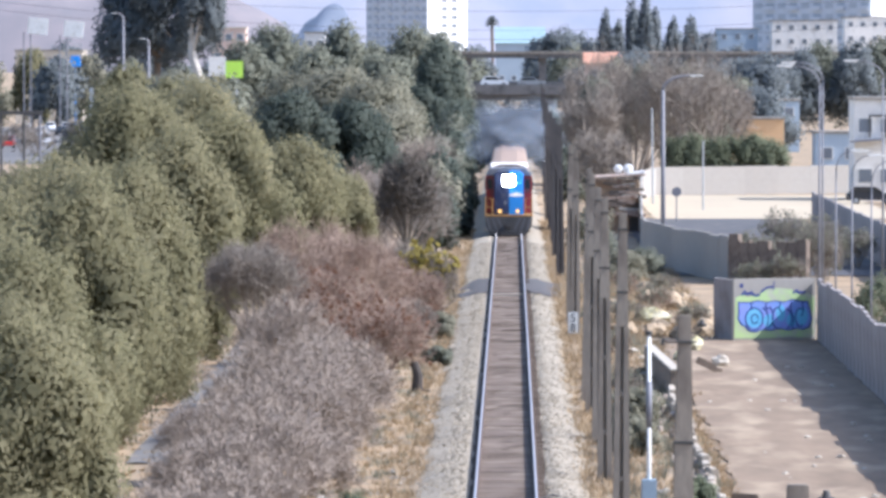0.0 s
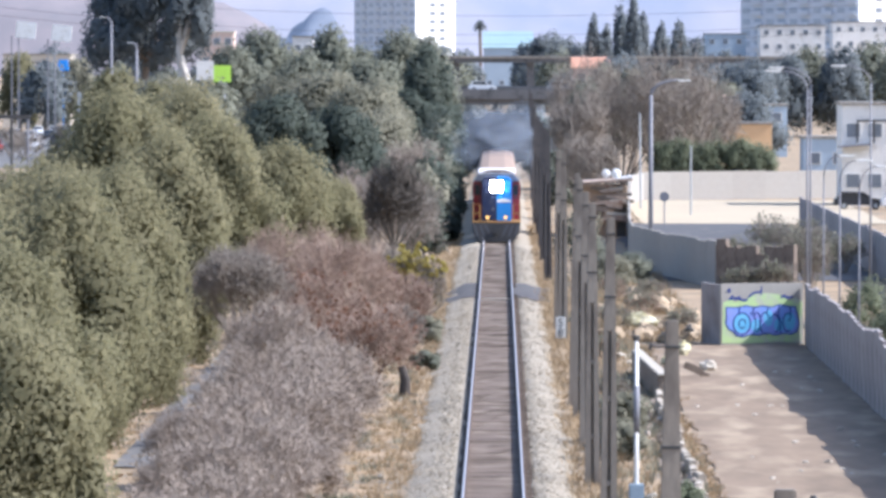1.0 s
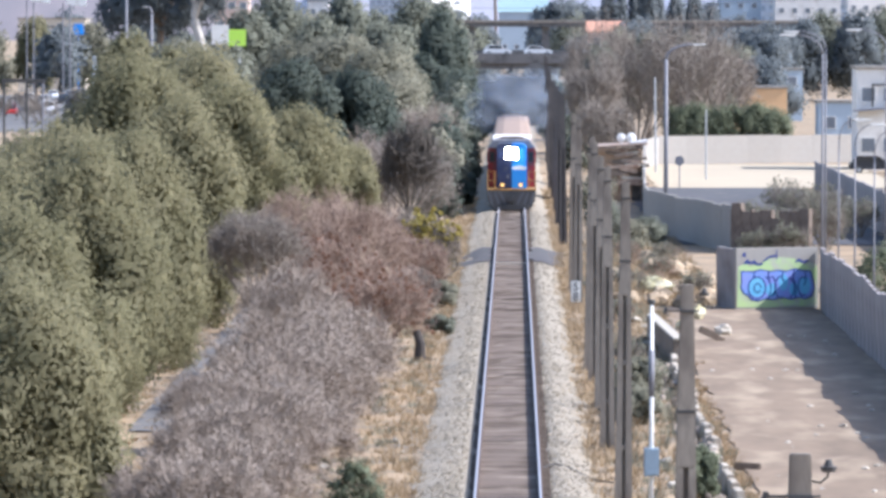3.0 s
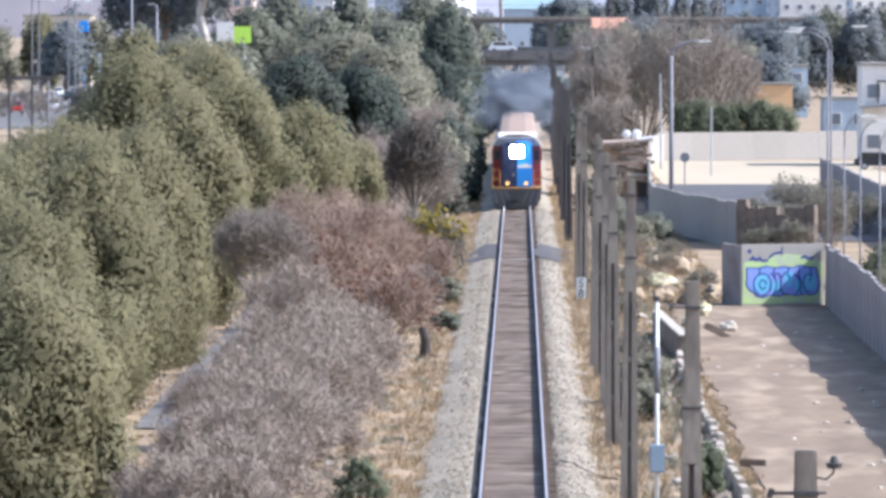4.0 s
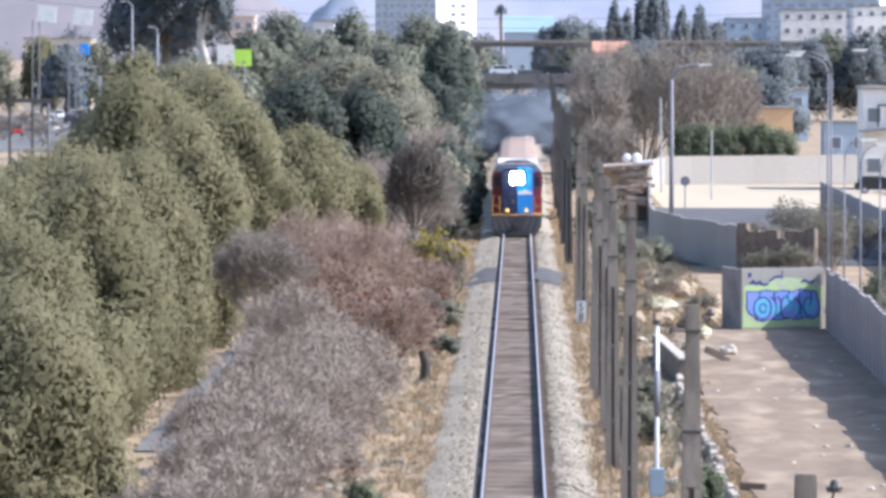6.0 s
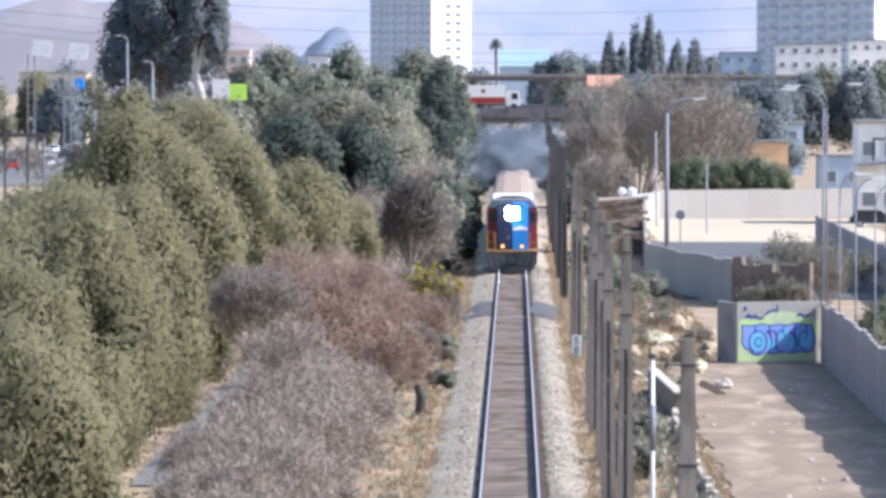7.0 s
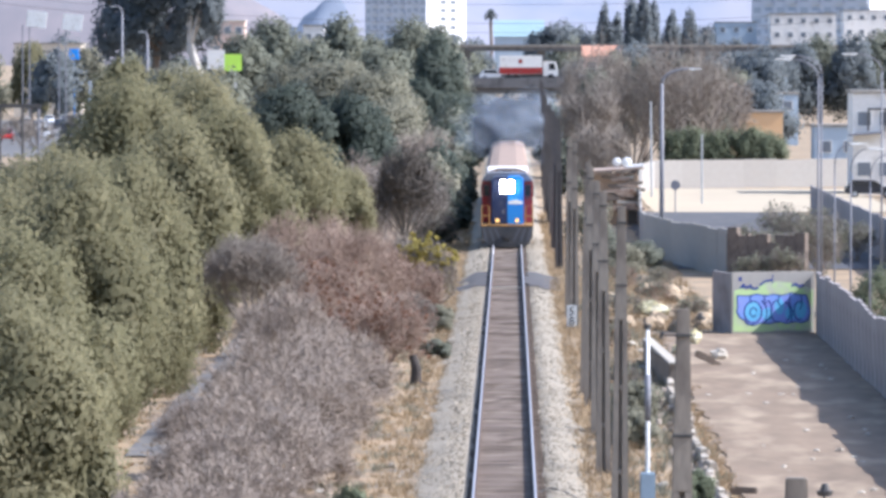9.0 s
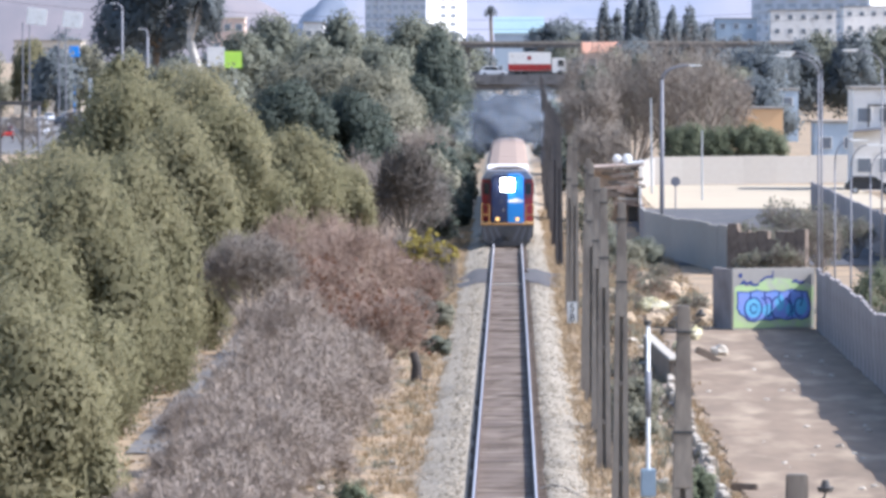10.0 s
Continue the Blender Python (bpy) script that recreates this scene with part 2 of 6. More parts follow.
def leaves(rng, lobes, count, size, droop=0.0, shell=0.55, ragged=0.17):
    """Leaf quads spread through ellipsoid lobes (cx, cy, cz, rx, ry, rz), denser to their outside. droop 1: hanging sprays."""
    vol = np.array([l[3] * l[4] + l[4] * l[5] + l[3] * l[5] for l in lobes])
    pick = rng.choice(len(lobes), count, p=vol / vol.sum())
    L = np.array(lobes)[pick]
    d = rng.normal(size=(count, 3))
    d /= np.linalg.norm(d, axis=1)[:, None]
    r = shell + (1 - shell) * rng.random(count) ** 0.6
    r *= 1 + ragged * rng.normal(size=count)
    c = L[:, :3] + d * r[:, None] * L[:, 3:]
    face = d / np.maximum(L[:, 3:] / L[:, 3:].max(1)[:, None], 0.3) + rng.normal(size=(count, 3)) * 0.42
    face /= np.linalg.norm(face, axis=1)[:, None]
    a = rng.normal(size=(count, 3))
    a[:, 2] = a[:, 2] * (1 - droop) - 1.6 * droop
    a -= face * (a * face).sum(1)[:, None]
    a /= np.linalg.norm(a, axis=1)[:, None] + 1e-9
    b = np.cross(face, a)
    b /= np.linalg.norm(b, axis=1)[:, None] + 1e-9
    k = (0.6 + 0.8 * rng.random(count))[:, None]
    ha, hb = a * size[0] / 2 * k, b * size[1] / 2 * k
    mid = (c.max(0) + c.min(0)) / 2
    whole = (c - mid) / ((c.max(0) - c.min(0)) / 2 + 1e-6)
    round_n = 0.6 * d + 0.25 * whole + 0.2 * face + np.array([0, 0, 0.3])
    round_n /= np.linalg.norm(round_n, axis=1)[:, None] + 1e-9
    return np.stack([c - ha - hb * 0.6, c - hb * 0.9 + ha * 0.1, c + ha, c + hb * 0.9 + ha * 0.1], 1), round_n


def lobes_of(rng, w, d, z0, z1, n, flat=0.8):
    """Lobes that make an uneven crown w wide, d deep, from z0 to z1."""
    out = []
    h = z1 - z0
    for i in range(n):
        u = (i + 0.5) / n
        ang = i * 2.4 + rng.random() * 0.8
        zz = z0 + h * (0.16 + 0.7 * u)
        ring = (1 - ((u - 0.35) / 0.75) ** 2) * (0.28 + 0.42 * rng.random() ** 0.7)
        s = (0.20 + 0.13 * rng.random()) * (14 / max(n, 14)) ** 0.38
        out.append((math.cos(ang) * ring * w * 0.75, math.sin(ang) * ring * d * 0.75, zz, w * s, d * s, h * s * flat))
    return out


def trunk_shape(rng, height, r, lobes, lean=0.05, fork=0.4):
    s = Shape()
    pts = [Vector((lean * height * k * rng.uniform(-1, 1), lean * height * k * rng.uniform(-1, 1), height * fork * k)) for k in (0, 0.33, 0.66, 1)]
    s.bent(pts, r, r * 0.72, 9)
    top = pts[-1]
    for l in lobes[:9]:
        e = Vector(l[:3])
        mid = top.lerp(e, 0.5) + Vector((0, 0, 0.08 * height))
        s.bent([top, mid, e], r * 0.5, r * 0.12, 6)
    return s


def leafy_tree(name, label, x, y, w, z1, leafm, seed, z0=None, count=14000, leaf=(0.3, 0.16), droop=0.0, n=14, barkm=None, r=None, depth=None, category="tree", group="", shell=0.7, flat=0.8, ragged=0.12):
    rng = np.random.default_rng(seed)
    z0 = z1 * 0.2 if z0 is None else z0
    t = thing(name, label, category, pose(x, y, 0), group)
    lob = lobes_of(rng, w, depth or w, z0, z1, n, flat)
    part("trunk", trunk_shape(rng, z1, r or max(0.1, z1 * 0.028), lob), barkm or BARK, t)
    q, nr = leaves(rng, lob, count, leaf, droop, shell, ragged)
    quads("crown", q, leafm, t, nr)
    inner = [(l[0], l[1], l[2], l[3] * 0.66, l[4] * 0.66, l[5] * 0.66) for l in lob]
    q, nr = leaves(rng, inner, count // 7, (leaf[0] * 2.0, leaf[1] * 3.2), droop, 0.3)
    quads("inner_crown", q, leafm, t, nr)
    return t


def twig_tree(name, label, x, y, w, h, twigm, seed, stems=7, levels=4, split=5, r=0.05, spread=0.9, category="bush", rmin=0.006, barkm=None, extra=None, clear=0.0):
    """A leafless bush or tree: stems that fork again and again into fine twigs."""
    rng = np.random.default_rng(seed)
    t = thing(name, label, category, pose(x, y, 0))
    trunk = Shape()
    A, B, R0, R1 = [], [], [], []
    tips = []
    for i in range(stems):
        ang = i * 2 * math.pi / stems + rng.uniform(-0.4, 0.4)
        tilt = rng.uniform(0.15, spread)
        d = Vector((math.cos(ang) * math.sin(tilt), math.sin(ang) * math.sin(tilt), math.cos(tilt)))
        a = Vector((math.cos(ang) * 0.12, math.sin(ang) * 0.12, clear - 0.05))
        b = a + d * h * rng.uniform(0.3, 0.42)
        trunk.tube(a, b, r, r * 0.6, 6)
        if clear and i == 0:
            trunk.tube((0, 0, -0.1), (0, 0, clear + 0.15), r * 2.4, r * 2, 8)
        tips.append((b, d, h * 0.30, r * 0.55))
    for lev in range(levels):
        nxt = []
        for p, d, ln, rr in tips:
            for k in range(split):
                dd = np.array(d) + rng.normal(size=3) * (0.42 + 0.1 * lev)
                dd[2] += 0.10
                dd = Vector(dd).normalized()
                st = p - d * ln * rng.uniform(0, 0.55)
                e = st + dd * ln * rng.uniform(0.6, 1.1)
                out = math.sqrt((e.x / (w * 0.5)) ** 2 + (e.y / (w * 0.5)) ** 2 + (max(0, e.z - h * 0.45) / (h * 0.55)) ** 2)
                lim = rng.uniform(0.66, 1.1)
                if out > lim:
                    e = Vector((e.x * lim / out, e.y * lim / out, e.z if e.z < h * 0.45 else h * 0.45 + (e.z - h * 0.45) * lim / out))
                e.z = max(0.1, e.z)
                A.append(st), B.append(e), R0.append(max(rr, rmin)), R1.append(max(rr * 0.6, rmin * 0.7))
                nxt.append((e, dd, ln * 0.68, rr * 0.55))
        tips = nxt
    part("trunk", trunk, barkm or twigm, t)
    A, B = np.array(A), np.array(B)
    d = B - A
    d /= np.linalg.norm(d, axis=1)[:, None] + 1e-9
    u = np.cross(d, rng.normal(size=d.shape))
    u /= np.linalg.norm(u, axis=1)[:, None] + 1e-9
    v = np.cross(d, u)
    R0, R1 = np.array(R0)[:, None], np.array(R1)[:, None]
    ring = [(u * math.cos(a) + v * math.sin(a)) for a in (0, 2.094, 4.189)]
    thin = len(tips)
    k = len(A) - thin
    ribbon = np.stack([A[k:] - u[k:] * R0[k:], A[k:] + u[k:] * R0[k:], B[k:] + u[k:] * R1[k:], B[k:] - u[k:] * R1[k:]], 1)
    A, Bk, R0, R1, ring = A[:k], B[:k], R0[:k], R1[:k], [e[:k] for e in ring]
    q = np.concatenate([ribbon] + [np.stack([A + ring[i] * R0, A + ring[(i + 1) % 3] * R0, Bk + ring[(i + 1) % 3] * R1, Bk + ring[i] * R1], 1) for i in range(3)])
    quads("twig_crown", q, twigm, t)
    if extra:
        leafm, cnt, size = extra
        at = B[rng.integers(len(B) // 3, len(B), cnt)] + rng.normal(size=(cnt, 3)) * 0.12
        lob = [(*p, 0.08, 0.08, 0.08) for p in at[:400]]
        quads("leaf_crown", leaves(rng, lob, cnt, size, 0.3, 0.1)[0], leafm, t)
    return t


def strip(name, label, category, outline_x, y0, y1, step, z_of, material, wobble=0.15, kind="structure", seed=1):
    """A ground strip along the line with wavy edges; z_of(u) gives its height across."""
    s = Shape()
    ny = int((y1 - y0) / step)
    nx = len(outline_x)
    for j in range(ny + 1):
        y = y0 + (y1 - y0) * j / ny
        for i, x in enumerate(outline_x):
            edge = wobble if i in (0, nx - 1) else wobble * 0.3
            s.v.append((x + edge * noise.noise(Vector((x * 3, y * 0.35, seed))), y, z_of(i) + 0.04 * noise.noise(Vector((x * 2, y, seed))) * (0 if i in (0, nx - 1) else 1)))
    for j in range(ny):
        for i in range(nx - 1):
            k = j * nx + i
            s.f.append((k, k + 1, k + nx + 1, k + nx))
    return thing(name, label, category, kind=kind, shape=s, material=material, smooth=True)


# ---- ground, track and yard ----
g = Shape()
xs = [-4500, -900, -300, -100, -60, -30, 30, 60, 100, 300, 900, 4500]
ys = [-600, 0, 60, 120, 200, 300, 400, 520, 700, 900, 1400, 2200, 4600]
for yy in ys:
    for xx in xs:
        g.v.append((xx, yy, -0.02))
for j in range(len(ys) - 1):
    for i in range(len(xs) - 1):
        k = j * len(xs) + i
        g.f.append((k, k + 1, k + len(xs) + 1, k + len(xs)))
thing("ground", "dry brown earth with straw-coloured patches", "ground", kind="structure", shape=g, material=EARTH)

ballast = strip("ballast_bed", "pale grey crushed-stone ballast under the railway line", "ballast", [-2.6, -2.1, -1.5, -1.02, -0.92, 0, 1.12, 1.22, 1.55, 2.05, 2.5], -80, 1100, 0.8,
                lambda i: (-0.05, 0.12, 0.27, 0.29, 0.17, 0.2, 0.17, 0.29, 0.27, 0.12, -0.05)[i], BALLAST, 0.4)
bed = strip("track_bed", "brown oily dirt filling the space between the rails", "track bed", [-0.81, -0.5, 0, 0.5, 0.84], -80, 1100, 1.5, lambda i: 0.255, TRACKBED, 0.05)

# rails: foot, web and worn head, one long bar each
RAIL_TOP = 0.52
for x in (-0.83, 0.85):
    rail = thing("rail", "rusty steel rail with a polished running head", "rail", pose(x, 0, 0), group="rails of the line")
    web = Shape().prism([(-0.08, 0.20), (0.08, 0.20), (0.08, 0.30), (0.016, 0.33), (0.016, 0.46), (0.036, 0.475), (0.036, 0.505), (-0.036, 0.505), (-0.036, 0.475), (-0.016, 0.46), (-0.016, 0.33), (-0.08, 0.30)], "y", -80, 1100)
    part("web", web, RAILWEB, rail)
    hd = Shape().prism([(-0.026, 0.505), (0.034, 0.505), (0.032, 0.516), (0.02, RAIL_TOP), (-0.016, RAIL_TOP), (-0.024, 0.516)], "y", -80, 1100)
    part("head", hd, RAILHEAD, rail, "polished steel running surface")

yard = strip("yard", "grey-brown compacted dirt yard beside the line", "yard", [6.7, 7.4, 8.5, 10, 12, 13.6], 60, 247, 1.5, lambda i: 0.03, YARD, 0.5)
path = strip("footpath", "narrow grey asphalt footpath under the trees", "footpath", [-11.7, -11.3, -10.9, -10.5, -10.1], 172, 330, 1.5, lambda i: 0.03, PATHM, 0.25)
pave = strip("enclosure_paving", "asphalt roadway inside the curved wall, shade put into its dark colour", "road", [8.6, 12, 17, 21.9], 318, 429, 3, lambda i: 0.03, ASPHALT, 0.6)
apron = strip("enclosure_apron", "sunlit cream concrete apron along the curved wall", "paving", [11.0, 16, 22, 30], 427, 497, 3, lambda i: 0.045, APRON, 0.6)


def panel_wall(name, label, pts, h, width, material, thick=0.14, post=0.22, jitter=0.018, seed=3, postm=None):
    """A wall of concrete panels between posts, along a polyline of plan points."""
    rng = np.random.default_rng(seed)
    w = thing(name, label, "wall", kind="structure")
    base = mesh_of("panel", Shape().box(0, 1, -thick / 2, thick / 2, -0.1, h), material)
    pm = mesh_of("post", Shape().box(-post / 4, post / 4, -thick * 0.47, thick * 0.47, -0.1, h - 0.02), postm or material)
    for a, b in zip(pts, pts[1:]):
        a, b = Vector((*a, 0)), Vector((*b, 0))
        n = max(1, round((b - a).length / width))
        ang = math.degrees(math.atan2(b.y - a.y, b.x - a.x))
        for i in range(n):
            p = a.lerp(b, i / n)
            o = new("panel", base)
            o.parent = w
            o.matrix_basis = pose(p.x, p.y, 0, rng.normal() * 0.2, 0, ang) @ Matrix.Diagonal(((b - a).length / n - 0.02, 1, 1 + rng.normal() * jitter, 1))
            o = new("post", pm)
            o.parent = w
            o.matrix_basis = pose(p.x, p.y, 0, 0, 0, ang)
    return w


panel_wall("wall_yard_east", "long stained grey concrete panel wall along the yard", [(13.65, 100), (13.65, 247.0)], 2.72, 2.4, WALLM, seed=4, jitter=0.03)
panel_wall("wall_return", "short shaded concrete return of the painted wall", [(9.93, 246.1), (9.2, 249.5)], 2.72, 3.0, WALLM, seed=5)
panel_wall("wall_enclosure", "curved pale concrete panel wall round an enclosure", [(12.1, 308), (10.0, 323), (8.25, 336), (8.3, 350), (8.95, 380), (9.85, 420), (10.75, 458), (11.5, 485), (12.9, 498), (18, 501), (27, 506), (42, 514)], 2.5, 3.0, WALLPALE, seed=6)
MUD = mat("mud_wall", (0.16, 0.125, 0.10), (0.25, 0.20, 0.16), fine=5, coarse=0.9, bump=0.9, obrand=0.5, dirt=(0.10, 0.08, 0.065), dirt_amount=0.4)
panel_wall("wall_ruin", "low crumbling brown mud wall behind the painted wall", [(12.15, 307.6), (16.2, 304.0)], 2.4, 0.7, MUD, thick=0.3, post=0.3, jitter=0.1, seed=11)
panel_wall("wall_far_yard", "shaded grey concrete wall closing the enclosure", [(22.1, 410), (22.3, 255)], 2.5, 3.0, WALLM, seed=7)


# ---- poles of the old overhead line ----
def line_pole(label, m):
    t = thing("line_pole", label, "pole", group="concrete poles beside the line")
    lo = 5.4
    part("head", Shape().box(-0.165, 0.165, -0.10, 0.10, lo, 8.35, top=(0.64, 0.75)), m, t, bevel=0.015)
    for sgn in (-1, 1):
        s = Shape()
        x0, x1 = sorted((sgn * 0.05, sgn * 0.235))
        a0, a1 = sorted((sgn * 0.038, sgn * 0.165))
        s.add([(x0, -0.12, -0.3), (x1, -0.12, -0.3), (x1, 0.12, -0.3), (x0, 0.12, -0.3), (a0, -0.10, lo), (a1, -0.10, lo), (a1, 0.10, lo), (a0, 0.10, lo)],
              [(3, 2, 1, 0), (4, 5, 6, 7), (0, 1, 5, 4), (1, 2, 6, 5), (2, 3, 7, 6), (3, 0, 4, 7)])
        part("leg", s, m, t, bevel=0.012)
    part("web", Shape().box(-0.052, 0.052, 0.03, 0.07, -0.3, lo + 0.05), m, t, "recessed web in the slot")
    for z in (1.4, 3.6):
        part("rung", Shape().box(-0.06, 0.06, -0.09, 0.03, z, z + 0.14), m, t)
    for z in (7.9, 6.28):
        h = 0.162 - (z - lo) * 0.02
        part("band", Shape().box(-h - 0.012, h + 0.012, -0.115, 0.115, z, z + 0.05), DARKSTEEL, t, "dark steel clamp band", bevel=0.008)
    return t


def pole_fittings(t):
    """Clamp bolts and an insulator on a hook, left on a pole head."""
    part("bolt", Shape().tube((-0.34, -0.02, 7.925), (-0.1, -0.02, 7.925), 0.018, n=6).tube((-0.36, -0.02, 7.88), (-0.33, -0.02, 7.97), 0.03, n=6), DARKSTEEL, t, "long steel clamp bolt")
    part("bolt", Shape().tube((0.1, -0.02, 7.925), (0.2, -0.02, 7.93), 0.014, n=6), DARKSTEEL, t, "bolt end")
    arm = Shape().bent([(0.1, 0, 8.08), (0.2, 0, 8.06), (0.27, 0, 8.12), (0.28, 0, 8.2)], 0.012, n=6)
    bracket = part("bracket", arm, DARKSTEEL, t, "thin bent steel hook")
    part("insulator", Shape().tube((0.28, 0, 8.17), (0.28, 0, 8.22), 0.07, 0.085, 10).tube((0.28, 0, 8.22), (0.28, 0, 8.29), 0.05, 0.03, 10), DARKSTEEL, bracket, "small dark insulator")


first_pole = line_pole("weathered slotted concrete pole with dark steel bands", POLEM)
NEARPOLES = [90.6, 145.5, 165.3, 181.3, 196.6, 203, 251, 262]
FARPOLES = [318, 330, 350, 372, 400, 424, 451, 477, 505, 538, 575, 617, 665, 720, 780]
first_pole.matrix_basis = pose(2.97, 55.1, 0)
# darker copy of the pole colour, painting in the far row's shade
DARKPOLE = mat("shaded_pole", (0.075, 0.068, 0.066), (0.12, 0.108, 0.10), fine=14, coarse=0.7, obrand=0.5, stretch=(1, 1, 0.3))
far_pole = line_pole("slotted pole of the far row, coloured dark as if in shade", DARKPOLE)


def pole_place(i, d):
    return pose((2.91 if i == 0 else 2.97) + 0.05 * math.sin(i * 2.3) + max(0, d - 440) * 0.0042, d, 0.1 * math.sin(i * 1.7), 0, 0.35 * math.sin(i * 1.3 + 1), 0)


copies = [copy_thing(first_pole, pole_place(i, d)) for i, d in enumerate(NEARPOLES)]
far_pole.matrix_basis = pole_place(8, FARPOLES[0])
for i, d in enumerate(FARPOLES[1:]):
    copy_thing(far_pole, pole_place(i + 9, d))
pole_fittings(first_pole)
pole_fittings(copies[0])


# ---- train ----
NAVY = mat("navy_paint", (0.03, 0.045, 0.115), (0.025, 0.035, 0.08), rough=0.35, fine=9, coarse=1, bump=0.03, dirt=(0.09, 0.085, 0.10), dirt_amount=0.3)
BLUE = mat("sky_blue_paint", (0.04, 0.24, 0.68), (0.05, 0.28, 0.72), rough=0.35, fine=9, coarse=1, bump=0.03)
RED = mat("red_paint", (0.36, 0.035, 0.03), (0.27, 0.03, 0.03), rough=0.4, fine=9, coarse=1, bump=0.03, dirt=(0.14, 0.06, 0.05), dirt_amount=0.25)
YELLOW = mat("yellow_paint", (0.36, 0.20, 0.06), (0.28, 0.15, 0.05), rough=0.45, fine=9, coarse=1, bump=0.03)
WORNSTRIPE = mat("worn_stripe", (0.13, 0.13, 0.14), (0.085, 0.085, 0.095), rough=0.7, fine=9, coarse=1, bump=0.05)
GREYP = mat("worn_grey_paint", (0.24, 0.24, 0.26), (0.16, 0.16, 0.18), rough=0.6, fine=9, coarse=1, bump=0.05)
ROOFB = mat("dusty_roof", (0.33, 0.245, 0.19), (0.25, 0.185, 0.145), rough=0.8, fine=5, coarse=0.4, dirt=(0.24, 0.17, 0.13), dirt_amount=0.25)
GLASS = mat("dark_glass", (0.02, 0.025, 0.03), (0.03, 0.035, 0.04), rough=0.08, fine=3, coarse=1, bump=0, spec=0.6)
LAMPGLOW = mat("headlight_glow", (0.9, 0.85, 0.7), rough=0.3, bump=0, emit=(1.0, 0.93, 0.75), strength=60)
AMBER = mat("marker_glow", (0.8, 0.45, 0.1), rough=0.3, bump=0, emit=(1.0, 0.55, 0.15), strength=0.8)


def wheelset(t, y):
    s = Shape()
    for x in (-0.87, 0.87):
        s.tube((x - 0.07, 0, 0), (x + 0.07, 0, 0), 0.46, n=20)
        s.tube((x - 0.10 * (1 if x > 0 else -1), 0, 0), (x - 0.06 * (1 if x > 0 else -1), 0, 0), 0.49, n=20)
    s.tube((-0.9, 0, 0), (0.9, 0, 0), 0.08, n=8)
    return part("wheelset", s, DARKSTEEL, t, m=pose(0, y, RAIL_TOP + 0.46))


def bogie(t, y):
    s = Shape()
    for x in (-1.05, 1.05):
        s.box(x - 0.09, x + 0.09, y - 1.7, y + 1.7, 0.75, 1.05)
        for yy in (-1.1, 1.1):
            s.box(x - 0.13, x + 0.13, y + yy - 0.2, y + yy + 0.2, 0.65, 1.15)
    s.box(-1.0, 1.0, y - 0.3, y + 0.3, 0.75, 1.1)
    part("bogie_frame", s, DARKSTEEL, t, bevel=0.02)
    return [wheelset(t, y - 1.1), wheelset(t, y + 1.1)]


